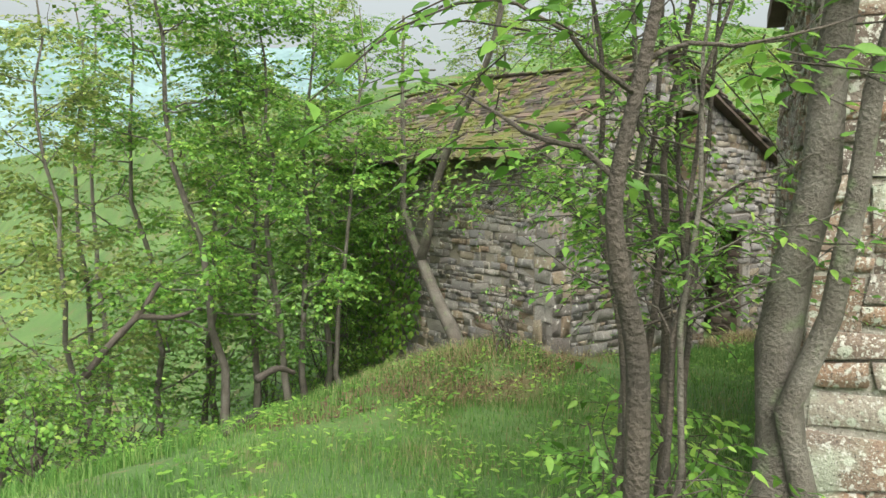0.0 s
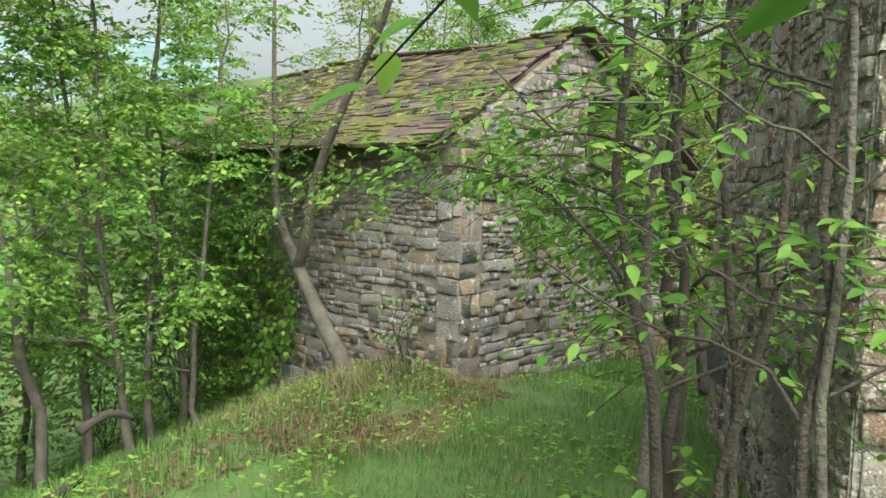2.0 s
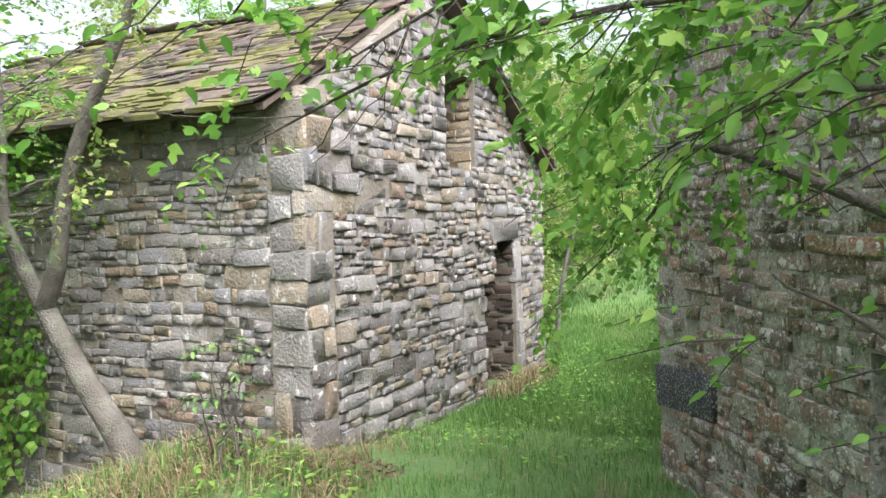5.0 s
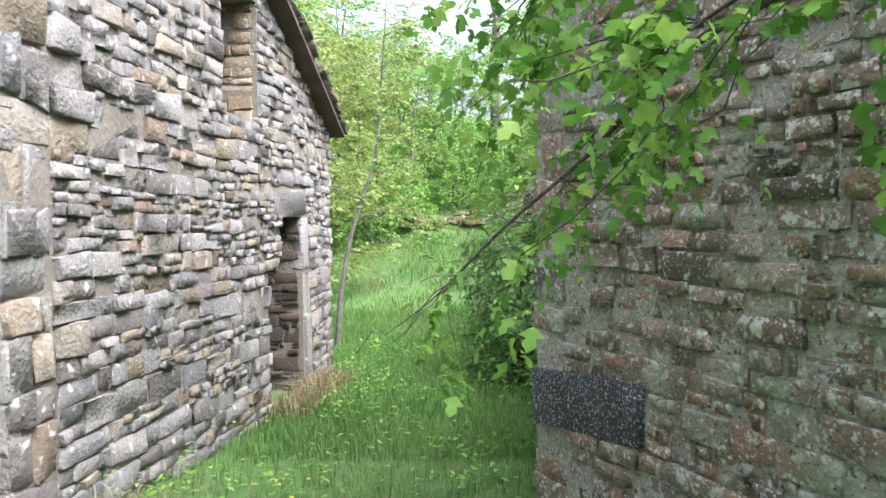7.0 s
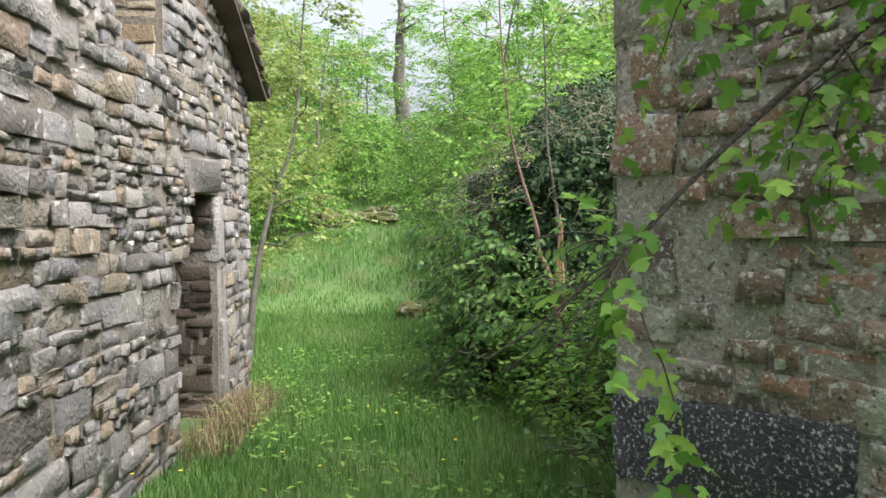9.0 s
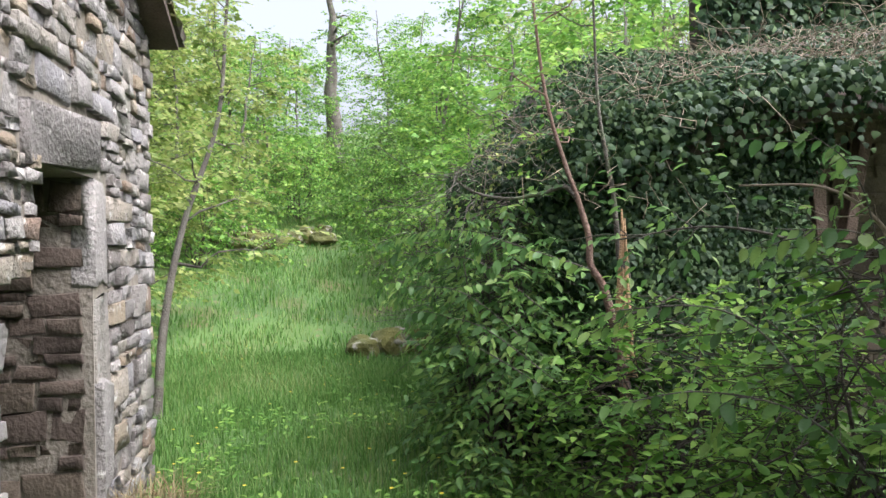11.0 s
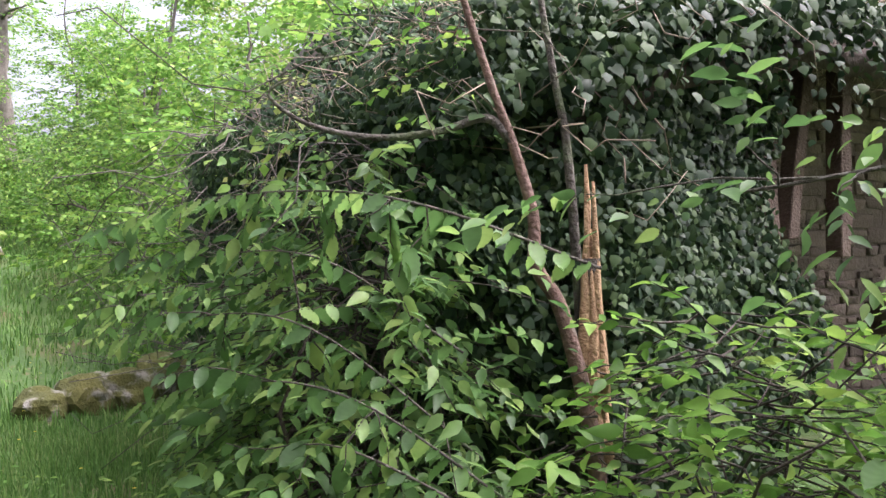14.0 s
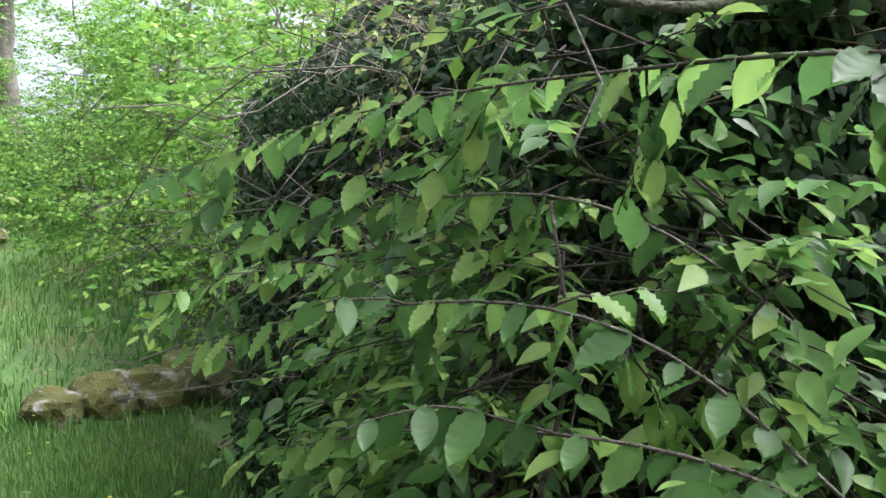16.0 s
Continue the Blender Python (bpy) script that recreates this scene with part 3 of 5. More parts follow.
# ruined shed beyond: low wall and an overgrown roof on leaning posts
SX, SY0, SY1 = 12.75, -7.5, 3.9
wall_shed = slab_with_holes("wall_shed", "shed front wall hidden under ivy", 1.6, -1.0, [(0, 2.0), (1.6, 2.3)], [], 0.45, (SX, SY1), -math.pi / 2, M_MORTAR_B)
SHED_HOLE = (3.3, 3.72, 0.62, 1.0)
wall_shed_inner = slab_with_holes("wall_shed_inner", "brown rubble wall under the shed eave, coloured dark for the shade", 10.0, -1.0, [(0, 2.9), (10.0, 4.1)], [SHED_HOLE], 0.45, (SX + 1.2, 2.6), -math.pi / 2, M_EARTH)
wall_shed_side = slab_with_holes("wall_shed_side", "shed side wall hidden under ivy", 3.6, -1.0, [(0, 1.95), (3.6, 1.95)], [], 0.4, (SX + 3.6, SY1 + 0.5), math.pi + 0.12, M_MORTAR_B)
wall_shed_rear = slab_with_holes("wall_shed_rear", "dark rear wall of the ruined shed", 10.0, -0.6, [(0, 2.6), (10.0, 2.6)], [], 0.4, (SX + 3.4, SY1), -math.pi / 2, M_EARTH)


def shed_z(x, y):
    """Height of the overgrown roof, which falls off towards its ivy-clad end."""
    t = (x - SX + 0.30) / 4.4
    return 2.50 - 0.24 * np.maximum(0, y - 2.4) - 0.35 * np.maximum(0, y - 3.4) + 0.16 * np.clip(1.9 - y, 0, 6) + 0.30 * 4.4 * t * np.clip((5.0 - y) / 2.0, 0.15, 1)


def shed_roof():
    n, k = 54, 20
    V = []
    for i in range(n):
        y = SY0 - 0.3 + (SY1 + 0.08 - SY0 + 0.3) * i / (n - 1)
        for j in range(k):
            t = j / (k - 1)
            x = SX - 0.30 + 4.4 * t
            z = float(shed_z(x, y)) + 0.10 * noise.noise((x * 1.3, y * 1.3, 0)) - 0.10 * max(0, 0.12 - t) / 0.12
            V.append((x, y, z))
    top = len(V)
    V += [(x, y, z - 0.12) for x, y, z in V]
    F = []
    for i in range(n - 1):
        for j in range(k - 1):
            a = i * k + j
            F.append((a, a + k, a + k + 1, a + 1))
            F.append((top + a, top + a + 1, top + a + k + 1, top + a + k))
    for i in range(n - 1):
        for j in (0, k - 1):
            a = i * k + j
            F.append((a, a + k, top + a + k, top + a) if j else (a + k, a, top + a, top + a + k))
    for i in (0, n - 1):
        for j in range(k - 1):
            a = i * k + j
            F.append((a, a + 1, top + a + 1, top + a))
    return tagged(new("shed_roof", raw_mesh("shed_roof", V, F, M_EARTH, True)), "sagging shed roof buried under earth and dead vines", "roof", kind="structure")


shed_roof()




# ---- plants ----
def tree(label, base, height, lean, radius, r, leaf=0.07, shape=SIMPLE, n_limbs=9, n_sprays=240, spread=1.6, low=0.35, bark=None, leafmat=None, line=None, spray_len=0.35, count=9, category="tree", group="", droop=0.25, name="tree"):
    """A tapered crooked trunk with limbs and a crown of leafy sprays round the limbs' twigs."""
    bark, leafmat = bark or M_BARK, leafmat or M_LEAF
    x, y = base
    z = land1(x, y)
    t = thing(name, label, category, group, (x, y, z))
    trunk = smooth_line(line, 5) if line is not None else wander((0, 0, -0.1), (lean[0], lean[1], height), 14, 0.13, r)
    g = Geo()
    n = len(trunk)
    rad = radius * (1 - 0.82 * np.linspace(0, 1, n) ** 0.9)
    rad[0] *= 1.35
    g.tube(trunk, rad, 9)
    piece("trunk", g.mesh("trunk", bark, True), t)
    lg, starts, dirs = Geo(), [], []
    H = trunk[-1][2]
    for k in range(n_limbs):
        u = low + (1 - low) * (k + r.uniform(0, 0.8)) / n_limbs
        i = min(int(u * (n - 1)), n - 1)
        a = r.uniform(0, 2 * math.pi)
        L = spread * r.uniform(0.55, 1.15) * (1.15 - 0.6 * u)
        d = np.array([math.cos(a), math.sin(a), r.uniform(0.15, 0.75)])
        if not clear_of_path((trunk[i] + d * L + (x, y, z))[None], 0.6)[0]:
            L *= 0.25
        limb = wander(trunk[i], trunk[i] + d * L, 8, 0.3, r)
        piece("limb", Geo().tube(limb, np.linspace(max(rad[i] * 0.45, 0.006), 0.003, 8), 5).mesh("limb", bark, True), t)
        for q in range(max(1, n_sprays // n_limbs)):
            w = r.uniform(0.25, 1.0)
            p = limb[min(int(w * 7), 7)]
            starts.append(p + r.normal(0, 0.05 * spread, 3))
            b = a + r.normal(0, 0.9)
            dirs.append((math.cos(b), math.sin(b), r.normal(0.05, 0.25)))
    S, D = np.array(starts), np.array(dirs)
    far = r.random(len(S)) < 0.5
    S[far] += D[far] * r.uniform(0.1, 0.5, (far.sum(), 1)) * spread * 0.5
    V, F, S, ends = sprays(S, D, spray_len, count, leaf, shape, r, droop, 0.5, (x, y, z))
    for p, e in list(zip(S, ends))[:: max(1, len(S) // 160)]:
        lg.tube([p, (p + e) / 2 + (0, 0, 0.02), e], [0.003, 0.0025, 0.0015], 4)
    tagged(piece("brushwood", lg.mesh("brushwood", bark, True), t), kind="stuff")
    tagged(piece("crown", raw_mesh("crown", V, F, leafmat), t), kind="stuff")
    return t


def bush(label, centre, size, r, n_sprays, leaf, shape, leafmat, stems=14, spray_len=0.35, count=9, droop=0.3, group="", bark=None, name="bush", lift=0.0, hollow=0.55, hang=0.6):
    """Stems that fan out from the ground, with leafy sprays through an uneven dome."""
    x, y = centre
    z = land1(x, y)
    t = thing(name, label, "bush", group, (x, y, z))
    sx, sy, sz = size
    for k in range(stems):
        a, e = r.uniform(0, 2 * math.pi), r.uniform(0.3, 0.95)
        tip = np.array([math.cos(a) * sx * e, math.sin(a) * sy * e, sz * r.uniform(0.55, 1.0)])
        ln = wander((r.normal(0, 0.12), r.normal(0, 0.12), -0.05), tip, 9, 0.4, r)
        piece("stem", Geo().tube(ln, np.linspace(r.uniform(0.008, 0.018), 0.003, 9), 5).mesh("stem", bark or M_BARK_DARK, True), t)
    n = n_sprays
    a = r.uniform(0, 2 * math.pi, n)
    cz = r.uniform(0.02, 1.0, n)
    rr = np.sqrt(np.maximum(0, 1 - (cz * 0.98) ** 2.2)) * r.uniform(hollow, 1.0, n)
    lump = 1 + 0.22 * np.sin(3 * a + x) + 0.15 * np.sin(7 * a + 5 * cz)
    P = np.stack([np.cos(a) * rr * sx * lump, np.sin(a) * rr * sy * lump, cz * sz * (0.9 + 0.2 * np.sin(4 * a + 1)) + lift], -1)
    D = np.stack([np.cos(a) + r.normal(0, 0.5, n), np.sin(a) + r.normal(0, 0.5, n), r.normal(0.15, 0.3, n)], -1)
    V, F, P, ends = sprays(P, D, spray_len, count, leaf, shape, r, droop, 0.6, (x, y, z), hang)
    tagged(piece("foliage", raw_mesh("foliage", V, F, leafmat), t), kind="stuff")
    tw = Geo()
    for p, e in list(zip(P, ends))[:: max(1, n // 260)]:
        tw.tube([p - (e - p) * 0.4, p, (p + e) / 2 + (0, 0, 0.02), e], [0.004, 0.003, 0.002, 0.0012], 4)
    tagged(piece("brushwood", tw.mesh("brushwood", bark or M_BARK_DARK), t), kind="stuff")
    return t


def rel(base, pts):
    """Points of the world, as seen from a plant's foot."""
    z = land1(*base)
    return [(a - base[0], b - base[1], c - z) for a, b, c in pts]


r = np.random.default_rng(21)
# leaning tree in front of the long wall, forked above the height of a man
tb = (6.6, 8.31)
forked = tree("leaning grey tree forked before the long house wall", tb, 5, (0, 0), 0.125, r, 0.06, SIMPLE, 9, 150, 1.1, 0.55,
              line=rel(tb, [(6.62, 8.22, 0.1), (6.6, 8.42, 0.42), (6.6, 8.75, 0.78), (6.6, 9.1, 1.22), (6.58, 9.32, 1.55), (6.56, 9.56, 1.92), (6.55, 9.68, 2.35), (6.55, 9.66, 2.95), (6.55, 9.71, 3.75), (6.55, 9.7, 5.2)]))
second = smooth_line(rel(tb, [(6.59, 9.24, 1.40), (6.53, 9.02, 1.66), (6.5, 8.9, 1.9), (6.5, 8.8, 2.36), (6.5, 8.56, 2.86), (6.5, 8.05, 3.62), (6.5, 7.5, 4.35), (6.5, 7.2, 5.2)]), 5)
piece("second_trunk", Geo().tube(second, np.linspace(0.082, 0.035, len(second)), 9).mesh("second_trunk", M_BARK, True), forked)
fs = second[np.linspace(14, len(second) - 1, 60).astype(int)] + r.normal(0, 0.12, (60, 3))
fv, ff, _, _ = sprays(fs, r.normal(0, 1, (60, 3)), 0.4, 9, 0.07, SIMPLE, r, 0.25, 0.5, (tb[0], tb[1], land1(*tb)))
tagged(piece("second_crown", raw_mesh("second_crown", fv, ff, M_LEAF_Y), forked), kind="stuff")
# young woodland on the falling bank
for bx, by, h, lx, ly, rad in ((4.7, 9.9, 6.2, -0.2, 0.4, 0.06), (5.05, 10.1, 6.5, 0.3, 0.3, 0.055), (4.45, 10.6, 6.8, -0.5, 0.2, 0.06), (5.5, 9.7, 5.8, 0.2, -0.1, 0.045), (3.7, 10.0, 7.2, -0.9, 0.3, 0.07),
                               (3.2, 11.6, 7.5, -0.4, 0.2, 0.06), (5.8, 10.9, 6.6, 0.1, 0.6, 0.06), (2.1, 10.8, 7.0, -0.6, 0.0, 0.05), (1.0, 12.5, 8.0, 0.2, 0.2, 0.07), (4.3, 12.7, 7.8, 0.5, 0.4, 0.06),
                               (-0.6, 10.6, 7.0, -0.3, 0.3, 0.06), (2.6, 14.0, 8.5, 0.1, 0.3, 0.07), (5.2, 14.5, 8.5, 0.1, 0.3, 0.07), (-2.2, 13.5, 9.0, 0.1, 0.3, 0.08), (0.6, 16.5, 10.0, 0.4, 0.2, 0.08), (3.6, 18.0, 10.5, 0.2, 0.1, 0.09)):
    tree("slender grey woodland tree in fresh spring leaf", (bx, by), h, (lx, ly), rad, r, 0.085, SIMPLE, 16, 560, 1.8, 0.22, leafmat=M_LEAF_Y if by > 11.8 or bx < 2.5 else M_LEAF, group="trees on the bank")
for bx, by, sx, sz in ((1.2, 9.0, 1.3, 1.6), (-0.8, 8.8, 1.5, 1.7), (3.0, 12.5, 1.6, 1.9), (6.2, 11.6, 0.8, 3.6), (5.4, 12.4, 1.1, 2.6), (0.4, 11.5, 1.7, 2.2), (-3.4, 10.5, 2.0, 2.4)):
    bush("dense green undergrowth on the bank below the house", (bx, by), (sx, sx, sz), r, 420, 0.075, SIMPLE, M_LEAF, 14, 0.4, 9, group="undergrowth")
# woods behind, up the valley side and beyond the house
for k in range(84):
    a = radians(r.uniform(42, 165))
    d = r.uniform(13, 40)
    x, y = 7 + d * math.cos(a), 6 + d * math.sin(a)
    if k >= 36:
        x, y = r.uniform(17, 50), (r.uniform(9.0, 17) if k % 2 else r.uniform(-7, 3.2))
    if GX0 - 1.5 < x < GX1 + 1.5 and GY - 1 < y < GY + SIDE + 1.5:
        y += 9
    tree("young woodland tree in light spring foliage", (x, y), r.uniform(6, 10) if x < 20 else r.uniform(4.5, 8), (r.normal(0, 0.5), r.normal(0, 0.5)), 0.09, r, 0.15, SIMPLE, 13, 340, 2.4, 0.12, leafmat=M_LEAF if k % 3 else M_LEAF_Y, spray_len=0.7, group="woodland trees")

# coppice stems close to the start of the path
LEANY = "crooked grey-barked coppice stem beside the path"
tree("thick crooked trunk with dark rough bark", (1.58, 1.05), 5, (0, 0), 0.046, r, 0.065, OVATE, 6, 60, 0.9, 0.6, group="coppice",
     bark=M_BARK_DARK,
     line=[(0.03, 0, -0.1), (0.01, 0, 0.4), (0.0, 0.0, 0.9), (0.0, 0.01, 1.35), (-0.05, 0.04, 1.62), (-0.06, 0.045, 1.82), (0.0, 0.0, 2.2), (0.05, -0.05, 2.7), (0.1, -0.1, 4.2)])
tree("stout pale grey tree trunk close to the brown corner", (3.5, 1.72), 6, (0.25, -0.1), 0.135, r, 0.075, OVATE, 8, 80, 1.2, 0.55, group="coppice")
tree("brown-grey stem leaning from the stout trunk's foot", (3.40, 1.58), 5.5, (0.35, -0.5), 0.075, r, 0.075, OVATE, 6, 50, 1.0, 0.6, group="coppice")
for bx, by, h, lx, ly, rad, dark in ((3.45, 2.62, 4.8, -0.25, 0.12, 0.030, 1), (3.60, 2.66, 4.9, -0.05, 0.05, 0.034, 0), (3.52, 2.47, 4.6, 0.25, -0.1, 0.024, 1),
                                     (3.75, 2.52, 4.5, 0.3, 0.0, 0.026, 1), (3.85, 2.68, 4.8, 0.15, 0.1, 0.032, 1), (2.92, 2.05, 4.4, 0.5, -0.2, 0.022, 1), (3.05, 1.88, 4.4, 0.35, 0.2, 0.020, 0), (4.15, 2.75, 4.6, 0.1, 0.1, 0.045, 1)):
    tree(LEANY, (bx, by), h, (lx, ly), rad, r, 0.060, OVATE, 9, 58, 1.0, 0.3, M_BARK_DARK if dark else M_BARK, group="coppice", spray_len=0.4, droop=0.3)
bush("leafy low coppice shoots round the stems", (3.5, 2.5), (0.7, 0.45, 0.95), r, 80, 0.085, OVATE, M_LEAF, 12, 0.35, 8, group="coppice shoots")
bush("dense leafy shoots below the stout trunk", (2.65, 1.55), (0.5, 0.4, 0.9), r, 90, 0.08, OVATE, M_LEAF, 12, 0.35, 8, group="coppice shoots")
bush("leafy low shoots at a trunk's foot", (1.9, 1.05), (0.3, 0.3, 0.7), r, 26, 0.085, OVATE, M_LEAF, 8, 0.3, 7, group="coppice shoots")


def bough(label, line, rad, side, r, leaf, n, shape, mat, bark, hang=0.15, reach=0.5, name="branch", spray_len=0.3, count=6):
    """A bare bough with side twigs and hanging leaves."""
    t = thing(name, label, "branch", "", tuple(line[0]))
    P = smooth_line(np.array(line) - np.array(line[0]), 6)
    g = Geo()
    g.tube(P, np.linspace(rad, 0.004, len(P)), 7)
    S, D = [], []
    for k in range(side):
        i = int(r.uniform(0.12, 1.0) * (len(P) - 1))
        d = P[min(i + 1, len(P) - 1)] - P[max(i - 1, 0)]
        d = d / np.linalg.norm(d) + r.normal(0, 0.55, 3)
        d[2] -= hang
        e = P[i] + d * reach * r.uniform(0.4, 1.1)
        ln = wander(P[i], e, 6, 0.3, r)
        piece("twig", Geo().tube(ln, np.linspace(0.0032, 0.0014, 6), 5).mesh("twig", bark, True), t)
        for q in range(max(1, n // side)):
            S.append(ln[int(r.integers(1, 6))])
            D.append(d + r.normal(0, 0.5, 3))
    piece("wood", g.mesh("wood", bark, True), t)
    V, F, _, _ = sprays(np.array(S), np.array(D), spray_len, count, leaf, shape, r, 0.3, 0.6, tuple(line[0]), 0.5)
    tagged(piece("foliage", raw_mesh("foliage", V, F, mat), t), kind="stuff")
    return t


bough("dark maple branch hanging over the path with bright leaves", [(4.15, 2.75, 1.55), (4.8, 3.1, 1.85), (5.34, 3.50, 2.10), (5.7, 3.85, 2.26), (6.4, 4.1, 2.24), (7.0, 4.3, 2.02), (7.05, 4.65, 1.72), (7.0, 4.93, 1.44)], 0.026, 24, r, 0.05, 130, MAPLE, M_LEAF, M_BARK_DARK, 0.1, 0.34, spray_len=0.22)
bough("broad leafy maple branch reaching towards the brown wall", [(4.15, 2.75, 2.0), (4.9, 3.3, 2.35), (5.5, 3.65, 2.38), (5.8, 4.0, 2.28), (6.0, 4.3, 2.12)], 0.012, 20, r, 0.056, 110, MAPLE, M_LEAF, M_BARK_DARK, 0.1, 0.4, spray_len=0.25)
bough("thin leafy maple branch above the path", [(4.25, 2.85, 2.5), (4.5, 3.6, 2.75), (4.6, 4.3, 2.7), (4.6, 4.9, 2.5)], 0.014, 16, r, 0.062, 120, MAPLE, M_LEAF, M_BARK_DARK, 0.1, 0.4)
bough("leafy hornbeam branch reaching over the grass", [(4.15, 2.75, 2.2), (4.4, 3.6, 2.48), (4.6, 4.5, 2.5), (4.75, 5.4, 2.3)], 0.014, 22, r, 0.065, 170, OVATE, M_LEAF, M_BARK_DARK, 0.1, 0.5)
bough("leafy maple branch close to the brown wall", [(4.3, 2.9, 2.7), (5.2, 3.6, 2.9), (6.2, 4.3, 2.75), (6.9, 4.6, 2.45)], 0.015, 20, r, 0.055, 150, MAPLE, M_LEAF, M_BARK_DARK, 0.2, 0.5)

bough("leafy hornbeam branch spreading from the coppice", [(3.5, 2.62, 1.9), (3.62, 3.2, 2.38), (3.75, 3.9, 2.55), (3.85, 4.7, 2.5)], 0.012, 24, r, 0.055, 130, OVATE, M_LEAF, M_BARK_DARK, 0.05, 0.5)
bough("thin leafy coppice branch over the grass", [(3.6, 2.66, 1.7), (3.95, 3.15, 2.1), (4.35, 3.5, 2.22), (4.8, 3.8, 2.2)], 0.010, 12, r, 0.055, 32, OVATE, M_LEAF, M_BARK_DARK, 0.05, 0.35)

# shrubs along the ruined shed
bush("hornbeam bush with pleated bright green leaves", (12.85, 4.60), (0.75, 0.42, 1.72), r, 620, 0.074, OVATE, M_LEAF_BUSH, 18, 0.42, 10, 0.35, group="shrubs by the shed")
bush("hornbeam bush arching over the grass edge", (13.8, 4.45), (0.7, 0.28, 1.35), r, 300, 0.074, OVATE, M_LEAF_BUSH, 16, 0.42, 10, 0.35, group="shrubs by the shed")
bush("tangled low leafy shrub before the ivy", (11.7, 3.95), (0.75, 0.6, 1.15), r, 400, 0.070, OVATE, M_LEAF, 16, 0.35, 8, 0.3, group="shrubs by the shed", hang=0.15)
bush("tangled low leafy shrub before the shed wall", (11.2, 3.0), (0.9, 0.8, 1.15), r, 430, 0.070, OVATE, M_LEAF, 18, 0.35, 8, 0.3, group="shrubs by the shed", hang=0.15)
bush("sprawling bright green shrub beside the path", (10.3, 3.7), (0.75, 0.6, 1.35), r, 300, 0.070, OVATE, M_LEAF, 18, 0.35, 8, 0.3, group="shrubs by the shed", hang=0.15)
bush("leafy shrub at the brown wall's corner", (9.4, 3.9), (0.5, 0.5, 1.0), r, 110, 0.070, OVATE, M_LEAF_BUSH, 12, 0.3, 8, 0.3, group="shrubs by the shed", hang=0.15)
bush("small leafy shrub at the house corner", (6.62, 7.35), (0.22, 0.28, 0.95), r, 34, 0.06, OVATE, M_LEAF_BUSH, 7, 0.22, 6)
for bx, by, sx, sz in ((30, 6.9, 1.2, 2.0), (36, 6.9, 1.2, 2.4), (30, 4.4, 1.2, 2.0), (37, 4.6, 1.5, 2.6), (25, 8.9, 1.6, 2.4), (21.0, 2.7, 1.8, 2.6), (24, 3.6, 2.0, 2.6), (28, 3.4, 2.2, 3), (33, 3, 2.5, 3.2), (15.8, 9.0, 0.9, 2.0), (18.5, 10.5, 1.6, 2.4), (23, 11.0, 1.8, 2.6), (28, 9.6, 2.0, 2.6), (34, 9.0, 2.4, 3.0)):
    bush("light green hedge shrub beside the grassy slope", (bx, by), (sx, sx, sz), r, 420, 0.11, SIMPLE, M_LEAF_Y if by > 8 and bx < 20 else M_LEAF, 12, 0.5, 9, group="hedge shrubs")

tree("thin leaning tree beside the grassy slope", (15.2, 7.5), 5, (0, 0), 0.05, r, 0.08, SIMPLE, 12, 240, 1.4, 0.35, leafmat=M_LEAF_Y,
     line=[(0, 0, -0.1), (0.15, -0.05, 0.9), (0.4, -0.2, 1.9), (0.7, -0.5, 3.0), (0.75, -0.6, 4.2), (0.8, -0.7, 5.5)])

for bx, by, h in ((19.5, 9.6, 5.0), (22.5, 10.2, 5.5), (26, 9.4, 5.5), (30, 8.7, 5.5), (34.5, 8.4, 5.5), (39, 7.6, 5.5), (44, 8.2, 6), (49, 6.5, 6), (47, 3.2, 5.5), (42, 2.6, 5.5), (37, 2.3, 5.2), (32, 2.2, 5.0), (27.5, 2.4, 4.6), (23.5, 2.6, 4.2), (20.0, 2.6, 4.0), (17.6, 2.9, 3.8)):
    tree("bushy young tree lining the grassy slope", (bx, by), h, (r.normal(0, 0.3), r.normal(0, 0.3)), 0.07, r, 0.13, SIMPLE, 14, 420, 2.0, 0.06, leafmat=M_LEAF_Y if by > 8 and bx < 32 else M_LEAF, spray_len=0.6, group="slope trees")
for bx, by, h in ((18.6, -2.0, 6), (20.5, 0.8, 5.5), (18.4, -5.5, 7), (22.5, -3, 6.5), (18.3, 1.6, 5), (16.5, -7.5, 7), (14.2, -9.5, 7.5), (11.5, -9.0, 7), (22.5, -6.5, 9), (20.5, -9, 9), (24.5, -1.5, 8.5), (19.5, -12, 9.5)):
    tree("leafy tree rising behind the ruined shed", (bx, by), h, (r.normal(0, 0.3), r.normal(0, 0.3)), 0.08, r, 0.13, SIMPLE, 14, 420, 2.1, 0.1, spray_len=0.6, group="trees behind the shed")
tree("tall straight bare trunk at the top of the slope", (41, 5.9), 9, (0.2, 0.1), 0.45, r, 0.16, SIMPLE, 8, 120, 2.2, 0.6, spray_len=0.7)

bush("light green bramble climbing before the ivied shed end", (14.2, 4.15), (0.75, 0.25, 2.45), r, 300, 0.055, SIMPLE, M_LEAF_Y, 14, 0.35, 8, group="brambles")
bush("light green bramble over the ivied shed end", (13.3, 4.1), (0.45, 0.25, 2.25), r, 110, 0.05, SIMPLE, M_LEAF_Y, 9, 0.3, 7, group="brambles")
bush("dark evergreen shrub at the shed's far end", (15.9, 3.85), (0.7, 0.4, 2.4), r, 460, 0.06, IVYLEAF, M_IVY, 14, 0.35, 8, group="brambles")

# bent reddish stem, its green neighbour and the splintered stump
RV = np.array([-0.509, -0.861])


def across(points, base):
    return [(base[0] + RV[0] * a, base[1] + RV[1] * a, z) for a, z in points]


